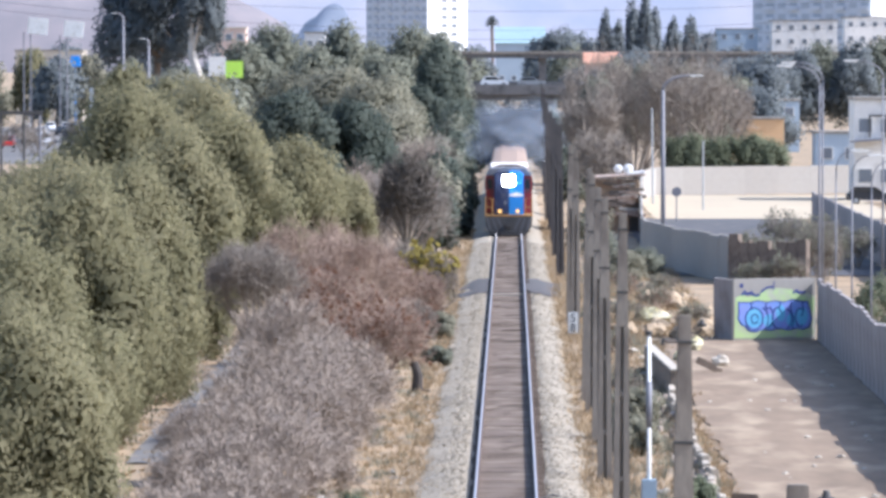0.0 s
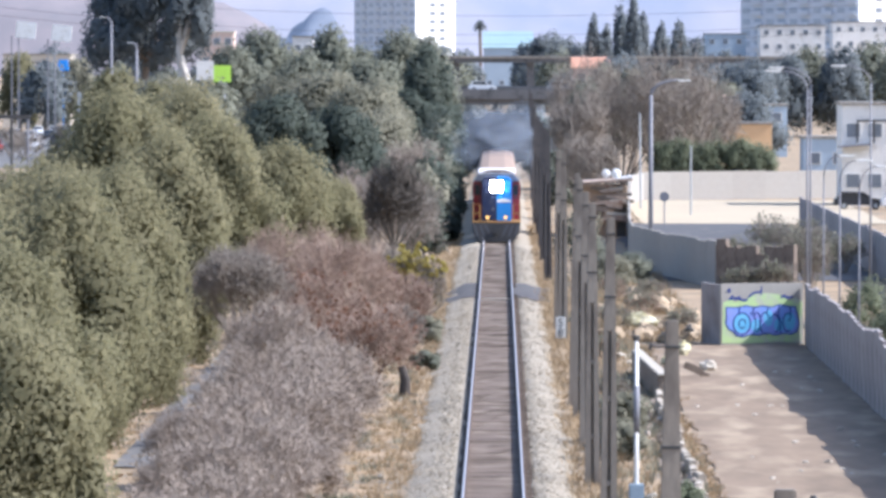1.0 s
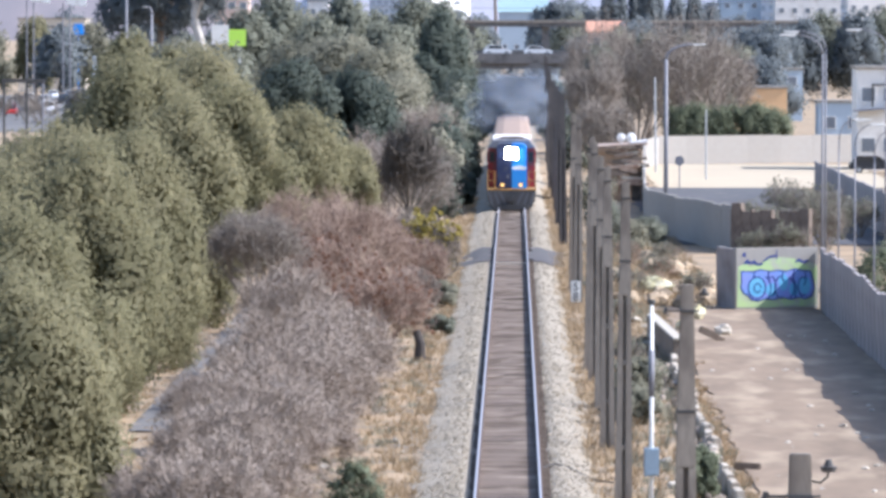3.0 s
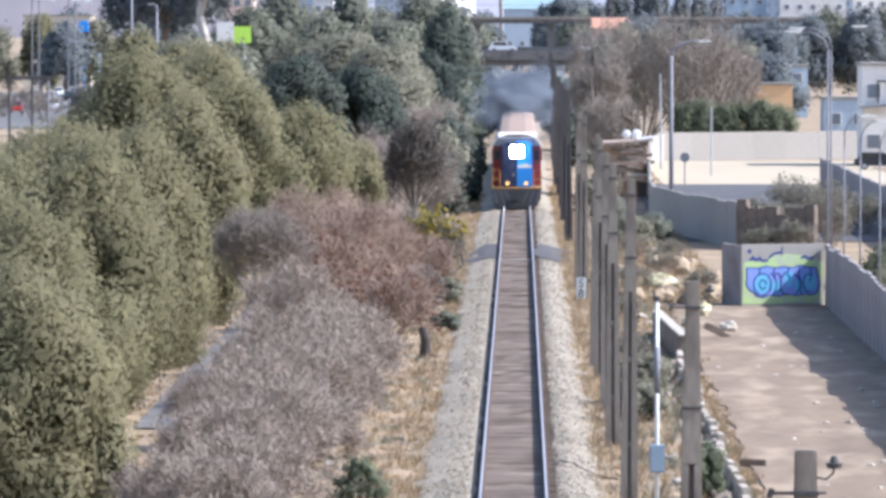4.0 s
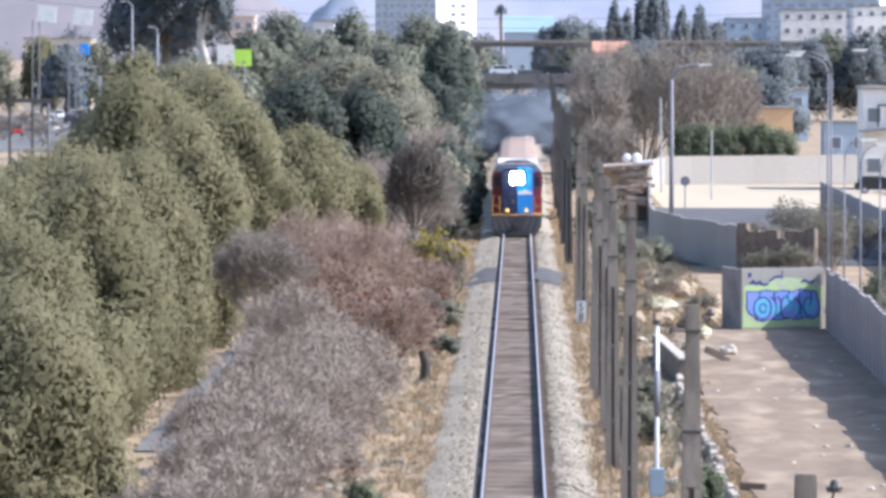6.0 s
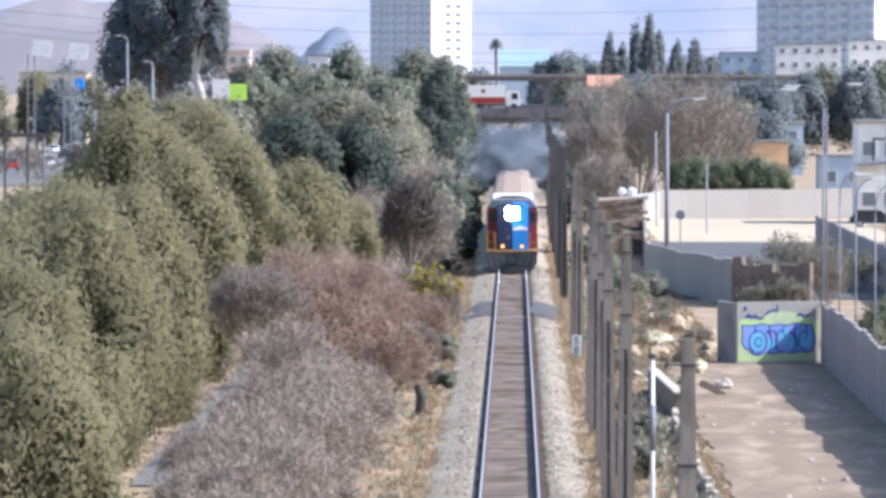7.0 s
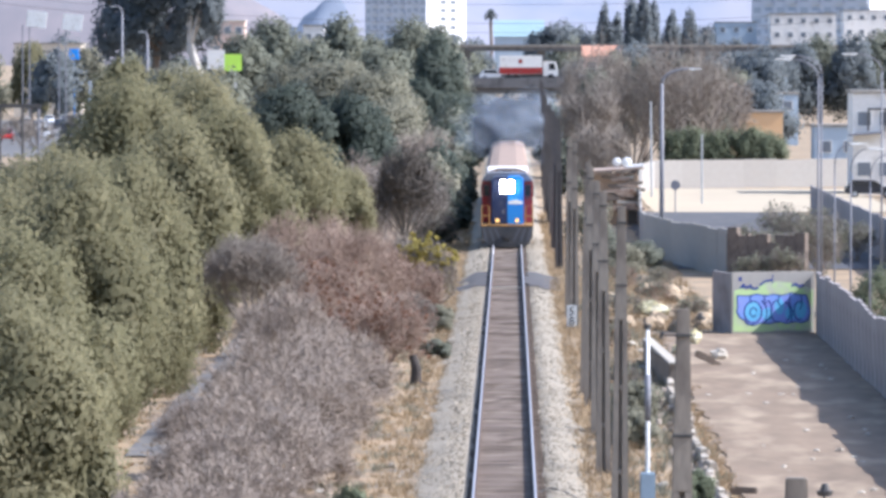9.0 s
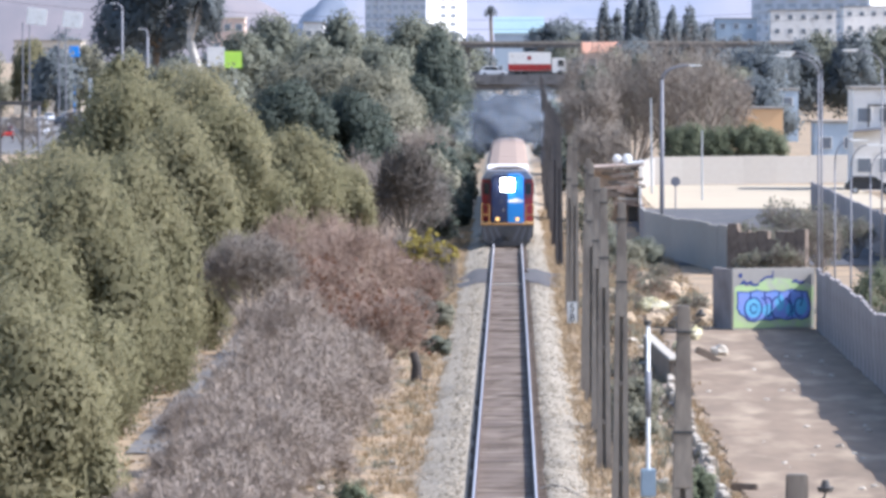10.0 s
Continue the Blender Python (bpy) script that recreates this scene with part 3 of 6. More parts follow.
def locomotive():
    """Front faces -y, at y 0; the coupler hangs below the platform."""
    t = thing("locomotive", "blue and red diesel locomotive with its headlight on", "locomotive")
    part("underframe", Shape().box(-1.5, 1.5, 0.15, 16.2, 1.35, 1.62), DARKSTEEL, t, bevel=0.03)
    part("footplate", Shape().box(-1.54, 1.54, 0.05, 16.3, 1.62, 1.70), YELLOW, t, "yellow-edged footplate", bevel=0.01)
    for sg in (-1, 1):
        a = Shape().prism([(sg * 0.02, 0.62), (sg * 1.2, 0.55), (sg * 1.46, 0.95), (sg * 1.5, 1.60), (sg * 0.02, 1.60)], "y", 0.0, 0.14)
        part("pilot_plate", a, DARKSTEEL, t, "black end plate with worn pale stripes", bevel=0.02)
        for k in range(3):
            x = 0.28 + k * 0.42
            st = Shape().prism([(sg * x, 0.72), (sg * (x + 0.16), 0.72), (sg * (x + 0.52 - 0.1 * k), 1.5), (sg * (x + 0.36 - 0.1 * k), 1.5)], "y", -0.006, 0.01)
            part("stripe", st, WORNSTRIPE, t, "worn warning stripe")
    part("plough", Shape().prism([(-1.15, 0.50), (-1.0, 0.34), (1.0, 0.34), (1.15, 0.50), (1.42, 0.66), (-1.42, 0.66)], "y", -0.25, 0.12), DARKSTEEL, t, bevel=0.03)
    part("coupler", Shape().box(-0.16, 0.16, -0.62, 0.1, 0.98, 1.24).box(-0.24, 0.14, -0.75, -0.5, 0.92, 1.30), DARKSTEEL, t, bevel=0.04)
    hood = [(-0.95, 1.70), (0.0, 1.70), (0.0, 4.62), (-0.72, 4.62), (-0.95, 4.40)]
    part("nose_half", Shape().prism(hood, "y", 1.25, 4.3), NAVY, t, "navy half of the nose", bevel=0.05)
    part("nose_half", Shape().prism([(-x, z) for x, z in hood], "y", 1.25, 4.3), BLUE, t, "sky-blue half of the nose", bevel=0.05)
    part("nose_band", Shape().prism([(0.05, 2.95), (0.9, 2.95), (0.9, 3.1), (0.5, 3.22), (0.05, 3.1)], "y", 1.236, 1.26), WHITE, t, "pale painted flash")
    door = part("nose_door", Shape().box(-0.86, -0.1, 1.225, 1.26, 1.8, 3.3), NAVY, t, bevel=0.012)
    part("door_handle", Shape().box(-0.25, -0.2, 1.19, 1.24, 2.4, 2.6), STEEL, door)
    cabo = [(-1.5, 1.70), (1.5, 1.70), (1.5, 4.25), (1.1, 4.72), (-1.1, 4.72), (-1.5, 4.25)]
    part("cab", Shape().prism(cabo, "y", 4.3, 7.0), RED, t, bevel=0.05)
    part("cab_roof", Shape().prism([(-1.52, 4.28), (1.52, 4.28), (1.12, 4.80), (-1.12, 4.80)], "y", 4.15, 7.1), GREYP, t, "grey cab roof", bevel=0.04)
    for sg in (-1, 1):
        w = Shape().box(sg * 1.22 - 0.19, sg * 1.22 + 0.19, 4.27, 4.33, 3.35, 4.05)
        fr = part("cab_window", w, DARKSTEEL, t, bevel=0.01)
        part("pane", Shape().box(sg * 1.22 - 0.16, sg * 1.22 + 0.16, 4.255, 4.275, 3.4, 4.0), GLASS, fr)
        sw = part("side_window", Shape().box(sg * 1.50 - 0.03, sg * 1.50 + 0.03, 4.9, 6.3, 3.3, 4.05), DARKSTEEL, t, bevel=0.01)
        part("pane", Shape().box(sg * 1.52 - 0.03, sg * 1.52 + 0.03, 5.0, 6.2, 3.38, 3.98), GLASS, sw)
        # handrails round the end platform
        rl = Shape().bent([(sg * 1.48, 0.12, 1.7), (sg * 1.48, 0.12, 2.85), (sg * 1.05, 0.12, 2.85), (sg * 1.05, 0.12, 1.7)], 0.035, n=6)
        rl.bent([(sg * 1.48, 0.12, 2.85), (sg * 1.5, 4.2, 2.85)], 0.03, n=6).bent([(sg * 1.48, 0.12, 2.25), (sg * 1.05, 0.12, 2.25)], 0.03, n=6)
        part("handrail", rl, YELLOW, t, "yellow tubular handrail")
        stp = Shape()
        for z in (0.62, 0.95, 1.28):
            stp.box(sg * 1.28 - 0.22, sg * 1.28 + 0.22, 0.2, 0.55, z, z + 0.04)
        part("steps", stp, YELLOW, t, "yellow boarding steps")
        lamp = part("marker_lamp", Shape().tube((sg * 0.57, 0.0, 1.98), (sg * 0.57, 0.2, 1.98), 0.13, n=14), DARKSTEEL, t)
        part("lens", Shape().tube((sg * 0.57, -0.012, 1.98), (sg * 0.57, 0.01, 1.98), 0.11, n=14), AMBER, lamp, "amber lit lens")
    part("headlight_box", Shape().box(-0.42, 0.42, 1.1, 1.3, 3.6, 4.42), DARKSTEEL, t, bevel=0.03)
    # lenses enlarged and two extra added to imitate the headlight's glare
    for x in (-0.2, 0.2):
        for z in (3.82, 4.2):
            part("headlight", Shape().tube((x, 1.05, z), (x, 1.12, z), 0.19, n=18), LAMPGLOW, t, "bright lit headlight lens, enlarged and doubled up in place of glare")
    part("long_hood", Shape().prism([(-0.95, 1.70), (0.95, 1.70), (0.95, 4.3), (0.7, 4.6), (-0.7, 4.6), (-0.95, 4.3)], "y", 7.0, 15.6), NAVY, t, bevel=0.05)
    for k in range(3):
        part("roof_fan", Shape().tube((0, 10.6 + k * 1.6, 4.58), (0, 10.6 + k * 1.6, 4.74), 0.6, n=20), DARKSTEEL, t)
    part("exhaust_stack", Shape().box(-0.25, 0.25, 8.6, 9.2, 4.55, 4.85), DARKSTEEL, t, bevel=0.02)
    part("fuel_tank", Shape().box(-1.35, 1.35, 6.2, 10.0, 0.75, 1.36), DARKSTEEL, t, bevel=0.1)
    return t, bogie(t, 3.0) + bogie(t, 13.2)


def wagon():
    t = thing("freight_wagon", "freight wagon with a pale end and dusty brown roof", "wagon", group="wagons of the train")
    part("underframe", Shape().box(-1.3, 1.3, 0.1, 15.1, 0.95, 1.3), DARKSTEEL, t, bevel=0.03)
    part("body", Shape().box(-1.38, 1.38, 0.1, 15.1, 1.3, 4.35), WHITE, t, "pale weathered wagon sides", bevel=0.03)
    part("roof", Shape().prism([(-1.42, 4.30), (1.42, 4.30), (1.2, 4.62), (0.6, 4.8), (-0.6, 4.8), (-1.2, 4.62)], "y", 0.06, 15.14), ROOFB, t, "dusty brown roof", bevel=0.02)
    for k in range(8):
        part("side_rib", Shape().box(-1.42, -1.37, 0.8 + k * 1.85, 0.9 + k * 1.85, 1.3, 4.3).box(1.37, 1.42, 0.8 + k * 1.85, 0.9 + k * 1.85, 1.3, 4.3), WHITE, t)
    part("coupler", Shape().box(-0.15, 0.15, -0.25, 0.4, 0.98, 1.24).box(-0.15, 0.15, 15.0, 15.35, 0.98, 1.24), DARKSTEEL, t, bevel=0.03)
    return t, bogie(t, 2.2) + bogie(t, 12.8)


loco, loco_wheels = locomotive()
loco.scale = (1.05, 1.0, 1.0)
wagon_a, wagon_wheels = wagon()
TRAIN = [(loco, 0.0, loco_wheels)]
for k in range(7):
    w = wagon_a if k == 0 else copy_thing(wagon_a, pose(0, 0, 0))
    TRAIN.append((w, 16.9 + 15.5 * k, [c for c in w.children if c.name.startswith("wheelset")]))


part("end_ridge", Shape().prism([(0.0, 4.2), (0.0, 4.52), (0.7, 4.9), (1.0, 4.9), (1.0, 4.2)], "x", -1.28, 1.28), WHITE, wagon_a, "white sloped end cap", bevel=0.02)


# ---- exhaust smoke that hangs over the line behind the train, spread to stand in for haze ----
def smoke_mat():
    m = mat("smoke_and_haze", (0.50, 0.58, 0.70), (0.56, 0.63, 0.74), rough=1.0, fine=0.6, coarse=0.12, bump=0, spec=0.0)
    t = m.node_tree
    n, li = t.nodes, t.links
    cloud = n.new("ShaderNodeTexNoise")
    cloud.inputs["Scale"].default_value, cloud.inputs["Detail"].default_value = 0.35, 3
    where = n.new("ShaderNodeTexCoord")
    li.new(where.outputs["Object"], cloud.inputs[0])
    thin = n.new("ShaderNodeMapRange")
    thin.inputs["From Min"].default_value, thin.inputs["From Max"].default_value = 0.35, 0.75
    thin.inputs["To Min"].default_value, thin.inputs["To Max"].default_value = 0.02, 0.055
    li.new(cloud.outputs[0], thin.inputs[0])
    clear = n.new("ShaderNodeBsdfTransparent")
    mix = n.new("ShaderNodeMixShader")
    li.new(thin.outputs[0], mix.inputs[0])
    li.new(clear.outputs[0], mix.inputs[1])
    li.new(n["Principled BSDF"].outputs[0], mix.inputs[2])
    li.new(mix.outputs[0], n["Material Output"].inputs[0])
    return m


SMOKE = smoke_mat()
PUFFS = []
puff_rng = np.random.default_rng(31)
# puffs reach on toward the bridge, added in place of distance haze
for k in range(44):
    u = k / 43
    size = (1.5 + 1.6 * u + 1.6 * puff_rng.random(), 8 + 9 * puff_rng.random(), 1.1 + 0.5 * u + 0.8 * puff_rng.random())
    puff = thing("smoke_puff", "thin blue-grey exhaust smoke over the line, standing in for haze too", "smoke", group="exhaust smoke behind the train",
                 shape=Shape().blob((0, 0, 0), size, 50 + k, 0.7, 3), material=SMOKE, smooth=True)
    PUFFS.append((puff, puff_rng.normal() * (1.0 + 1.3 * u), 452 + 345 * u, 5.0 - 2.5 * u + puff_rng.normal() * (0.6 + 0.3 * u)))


# ---- far road bridge with its traffic ----
BY = 830
bridge = thing("overpass", "grey concrete road overpass across the line", "overpass", kind="structure")
part("deck", Shape().box(-26, 32, BY, BY + 11, 6.9, 7.6), DARKCONC, bridge)
part("girder", Shape().box(-26, 32, BY + 0.5, BY + 1.3, 5.7, 6.9).box(-26, 32, BY + 9.5, BY + 10.3, 5.7, 6.9), DARKCONC, bridge)
part("parapet", Shape().box(-26, 32, BY - 0.1, BY + 0.15, 6.5, 7.95), DARKCONC, bridge)
part("parapet", Shape().box(-26, 32, BY + 10.8, BY + 11.05, 6.7, 8.4), DARKCONC, bridge)
for x in (-9, 5.8, 30.5, -24.5):
    part("pier", Shape().box(x - 0.6, x + 0.6, BY + 1, BY + 10, -0.2, 5.8), DARKCONC, bridge, bevel=0.05)
CARWHITE = mat("car_white", (0.75, 0.75, 0.75), (0.68, 0.68, 0.68), rough=0.25, bump=0, fine=3, coarse=0.5)
CARGREY = mat("car_grey", (0.38, 0.39, 0.41), (0.33, 0.34, 0.36), rough=0.25, bump=0, fine=3, coarse=0.5, metal=0.4)
CARDARK = mat("car_dark", (0.03, 0.033, 0.04), (0.04, 0.042, 0.05), rough=0.25, bump=0, fine=3, coarse=0.5)
CARRED = mat("car_red", (0.38, 0.03, 0.025), (0.3, 0.03, 0.025), rough=0.25, bump=0, fine=3, coarse=0.5)
TYRE = mat("tyre", (0.03, 0.03, 0.03), (0.045, 0.045, 0.045), fine=20, coarse=3)


def car(paint, label, m, tall=0.0):
    """A car that faces +x, its centre over the origin."""
    t = thing("car", label, "car", m)
    h = 1.0 + tall * 0.4
    body = [(-2.1, 0.35), (2.1, 0.35), (2.12, 0.62), (1.95, 0.82), (1.0, 0.95), (-1.9, h * 0.98), (-2.12, 0.8)]
    part("body", Shape().prism(body, "y", -0.85, 0.85), paint, t, bevel=0.06)
    cab = [(-1.85, h * 0.97), (1.0, 0.94), (0.35, 1.45 + tall), (-1.5, 1.47 + tall)]
    part("cabin", Shape().prism(cab, "y", -0.74, 0.74), paint, t, bevel=0.06)
    for sg in (-1, 1):
        part("side_window", Shape().prism([(-1.5, h), (0.8, 1.0), (0.28, 1.38 + tall), (-1.35, 1.38 + tall)], "y", sg * 0.75 - 0.01, sg * 0.75 + 0.01), GLASS, t)
    part("windscreen", Shape().prism([(0.95, 1.0), (1.0, 1.0), (0.42, 1.42 + tall), (0.38, 1.40 + tall)], "y", -0.66, 0.66), GLASS, t)
    for x in (-1.3, 1.35):
        for y in (-0.78, 0.78):
            w = part("wheel", Shape().tube((0, -0.1, 0), (0, 0.1, 0), 0.32, n=16), TYRE, t, m=pose(x, y, 0.32))
            part("rim", Shape().tube((0, -0.11, 0), (0, 0.11, 0), 0.19, n=10), STEEL, w)
    return t


DECK = 7.6
car_a = car(CARWHITE, "white hatchback waiting on the overpass", pose(-2.3, BY + 6.6, DECK), 0.1)
car_b = car(CARGREY, "silver saloon crossing the overpass", pose(3, BY + 4.0, DECK))
car_c = car(CARWHITE, "white saloon crossing the overpass", pose(-20, BY + 3.5, DECK))
car_d = car(CARDARK, "dark car creeping along the overpass", pose(-20, BY + 3.8, DECK))
car_e = car(CARWHITE, "white van-like car stopped on the overpass", pose(12.5, BY + 6.6, DECK), 0.35)


def truck():
    t = thing("lorry", "white box lorry with a red band on the overpass", "lorry", pose(-20, BY + 2.0, DECK))
    part("chassis", Shape().box(-4.0, 4.1, -0.5, 0.5, 0.55, 0.85), DARKSTEEL, t)
    box = part("cargo_box", Shape().box(-4.3, 2.0, -1.2, 1.2, 0.9, 3.65), WHITE, t, bevel=0.04)
    part("band", Shape().box(-4.31, 2.01, -1.21, 1.21, 0.95, 1.9), RED, box, "faded red lower band")
    part("emblem", Shape().tube((-1.2, -1.22, 2.8), (-1.2, -1.19, 2.8), 0.32, n=12), RED, box, "small red round mark")
    part("cab", Shape().prism([(2.15, 0.6), (4.3, 0.6), (4.35, 1.5), (4.05, 2.75), (2.15, 2.85)], "y", -1.1, 1.1), WHITE, t, bevel=0.06)
    part("windscreen", Shape().prism([(4.32, 1.62), (4.36, 1.62), (4.11, 2.6), (4.06, 2.6)], "y", -0.95, 0.95), GLASS, t)
    for sg in (-1, 1):
        part("side_window", Shape().prism([(3.0, 1.6), (4.0, 1.6), (3.8, 2.5), (3.0, 2.5)], "y", sg * 1.11 - 0.01, sg * 1.11 + 0.01), GLASS, t)
    for x in (-3.0, -1.9, 3.3):
        for y in (-1.0, 1.0):
            part("wheel", Shape().tube((0, -0.15, 0), (0, 0.15, 0), 0.48, n=16), TYRE, t, m=pose(x, y, 0.48))
    return t


lorry = truck()

# ---- hills that close the view, with haze put into their tint and glow ----
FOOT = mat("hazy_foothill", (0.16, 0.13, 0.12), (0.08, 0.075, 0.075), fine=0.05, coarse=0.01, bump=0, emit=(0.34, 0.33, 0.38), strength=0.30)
BLUEHILL = mat("hazy_blue_foothill", (0.08, 0.09, 0.11), (0.06, 0.07, 0.09), fine=0.05, coarse=0.01, bump=0, emit=(0.25, 0.31, 0.42), strength=0.26)
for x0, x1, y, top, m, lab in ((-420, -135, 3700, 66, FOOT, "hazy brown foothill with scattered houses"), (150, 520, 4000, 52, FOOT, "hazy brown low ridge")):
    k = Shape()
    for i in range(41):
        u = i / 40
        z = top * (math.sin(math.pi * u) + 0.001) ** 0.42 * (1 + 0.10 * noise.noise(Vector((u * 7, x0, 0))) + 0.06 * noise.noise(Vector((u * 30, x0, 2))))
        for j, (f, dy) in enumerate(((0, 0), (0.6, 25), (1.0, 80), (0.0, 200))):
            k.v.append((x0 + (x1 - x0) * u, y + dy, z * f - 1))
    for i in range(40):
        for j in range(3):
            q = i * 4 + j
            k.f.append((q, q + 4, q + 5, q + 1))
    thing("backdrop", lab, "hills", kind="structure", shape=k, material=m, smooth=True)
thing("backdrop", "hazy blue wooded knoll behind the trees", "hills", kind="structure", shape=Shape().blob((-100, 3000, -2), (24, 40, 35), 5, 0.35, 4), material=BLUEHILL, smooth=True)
# emission gives this ridge a pale glow in place of distance haze
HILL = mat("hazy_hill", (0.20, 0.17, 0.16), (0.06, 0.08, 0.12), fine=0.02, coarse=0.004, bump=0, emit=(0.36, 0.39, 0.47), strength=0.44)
h = Shape()
N = 120
for i in range(N + 1):
    x = -2600 + 5200 * i / N
    top = 150 + 60 * noise.noise(Vector((i * 0.11, 0, 0))) + 25 * noise.noise(Vector((i * 0.4, 3, 0)))
    for k, (yy, zz) in enumerate(((4250, -5), (4330, top * 0.45), (4420, top * 0.8), (4520, top))):
        h.v.append((x, yy + 40 * noise.noise(Vector((i * 0.2, k, 5))), zz))
for i in range(N):
    for k in range(3):
        a = i * 4 + k
        h.f.append((a, a + 4, a + 5, a + 1))
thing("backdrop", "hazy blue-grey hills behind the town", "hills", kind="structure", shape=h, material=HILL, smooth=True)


# ---- trees on the footpath side ----
PEPPER = [  # x, y, crown width, top
    (-12.6, 140, 5.0, 6.2), (-13.7, 158, 5.4, 7.4), (-17.2, 172, 7.0, 7.8), (-13.7, 180, 5.2, 8.5), (-18.2, 196, 7.0, 7.8), (-13.7, 203, 5.2, 8.9),
    (-17.4, 216, 7.0, 8.6), (-13.7, 230, 5.6, 9.3), (-20.4, 236, 7.4, 7.3), (-16.8, 250, 7.0, 11.4), (-13.2, 266, 5.8, 9.7), (-21.5, 262, 8.0, 7.4),
    (-18.9, 280, 7.2, 10.7), (-15.8, 290, 6.0, 11.0), (-11.4, 300, 5.2, 8.2), (-17.4, 315, 7.2, 11.0), (-22.5, 300, 7.0, 7.8), (-10.2, 328, 5.0, 5.6), (-13.5, 340, 6.4, 6.9)]
for i, (x, y, w, z1) in enumerate(PEPPER):
    leafy_tree("pepper_tree", "olive-green pepper tree with drooping sprays by the footpath", x, y, w, z1, OLIVE, 100 + i, z0=-0.7 if y < 245 else 0.8, count=33000 if y < 210 else 20000, leaf=(0.185, 0.085) if y < 210 else (0.24, 0.105), droop=0.6, n=46, flat=1.1, group="pepper trees by the footpath")
leafy_tree("dense_tree", "dense dark-green broadleaf tree", -15.4, 400, 6.2, 10.1, DARKLEAF, 11, count=10500, leaf=(0.3, 0.17), n=30)
leafy_tree("dense_tree", "dense dark-green broadleaf tree", -11.2, 404, 5.4, 9.4, DARKLEAF, 12, count=12000, leaf=(0.3, 0.17), n=26)
leafy_tree("tall_tree", "tall dark tree beside the line", -7.6, 590, 5.2, 13.6, DARKLEAF, 13, count=10500, leaf=(0.4, 0.22), n=30, flat=0.9)
leafy_tree("tall_tree", "tall dark tree beside the line", -9.0, 575, 4.6, 9.0, DARKLEAF, 14, count=10500, leaf=(0.4, 0.25), n=16)
for i, (x, y, w, z1) in enumerate([(-14.5, 480, 9, 11.8), (-11, 470, 8, 10.8), (-18.5, 500, 9, 11.0), (-9.4, 440, 6.5, 8.6)]):
    leafy_tree("grey_tree", "grey-green tree with a rounded crown", x, y, w, z1, GREYLEAF, 30 + i, count=10500, leaf=(0.35, 0.17), n=32)
for i in range(9):
    leafy_tree("row_tree", "hazy green tree of a distant row", -33 + i * 2.9, 700 + 14 * (i % 3), 7.5, 14.5 + 2.2 * math.sin(i * 1.9), MIDLEAF, 50 + i, count=5500, leaf=(0.48, 0.28), n=24)

GREYBUSH = [(-7.2, 182, 6.6, 4.3), (-7.7, 198, 5.0, 4.7), (-6.6, 170, 5.6, 3.9), (-8.0, 164, 4.8, 3.7), (-6.9, 153, 5.6, 3.7), (-7.6, 147, 4.4, 3.3), (-5.9, 190, 4.6, 3.9), (-5.7, 177, 3.8, 3.2), (-6.1, 160, 4.0, 3.3), (-6.7, 141, 4.6, 2.9), (-6.9, 133, 5.0, 2.7), (-8.3, 137, 4.0, 2.6)]
for i, (x, y, w, h) in enumerate(GREYBUSH):
    twig_tree("bare_bush", "leafless grey bush with fine tangled twigs", x, y, w, h, TWIGGREY, 200 + i, stems=11, split=5, levels=4, r=0.04, spread=1.15, rmin=0.0075)
twig_tree("bare_tree", "leafless grey-brown tree with a slim trunk", -10.0, 221, 5.4, 5.4, TWIGBROWN, 3, stems=8, split=6, levels=4, clear=1.2, category="tree")
twig_tree("russet_bush", "russet bush with a few dry leaves", -4.9, 212, 4.4, 4.0, TWIGRED, 4, stems=10, split=5, levels=4, extra=(REDLEAF, 2500, (0.12, 0.09)))
twig_tree("russet_bush", "russet bush with a few dry leaves", -7.2, 226, 5.4, 5.2, TWIGRED, 5, stems=10, split=5, levels=4, extra=(REDLEAF, 2500, (0.12, 0.09)))
twig_tree("russet_bush", "russet bush with a few dry leaves", -6.8, 248, 5.6, 6.0, TWIGRED, 6, stems=10, split=5, levels=4)
twig_tree("russet_bush", "russet bush with a few dry leaves", -9.4, 262, 5.0, 6.2, TWIGRED, 7, stems=10, split=5, levels=4)
twig_tree("russet_bush", "russet bush with a few dry leaves", -4.1, 252, 2.8, 3.8, TWIGRED, 71, stems=10, split=5, levels=4, extra=(REDLEAF, 900, (0.1, 0.08)))
twig_tree("russet_bush", "russet bush with a few dry leaves", -3.95, 234, 2.2, 3.0, TWIGBROWN, 72, stems=10, split=5, levels=4, extra=(REDLEAF, 900, (0.1, 0.08)))
twig_tree("bare_bush", "leafless grey bush with fine tangled twigs", -5.3, 276, 2.8, 4.2, TWIGBROWN, 73, stems=10, split=5, levels=4)
twig_tree("yellowing_tree", "small tree with yellowing leaves", -3.75, 267, 2.9, 4.6, TWIGBROWN, 8, stems=7, split=5, levels=4, extra=(YELLOWLEAF, 8000, (0.2, 0.13)), category="tree")
twig_tree("bare_tree", "leafless pale brown tree", -6.3, 350, 6.5, 7.0, TWIGBROWN, 9, stems=9, split=5, levels=4, rmin=0.009, category="tree")
twig_tree("bare_tree", "leafless pale brown tree", -7.0, 420, 8, 8.0, TWIGGREY, 10, stems=9, split=5, levels=4, rmin=0.009, category="tree")
twig_tree("bare_tree", "leafless pinkish-grey tree beside the line", -7.6, 362, 5.0, 6.0, TWIGGREY, 401, stems=9, split=5, levels=4, rmin=0.009, category="tree")
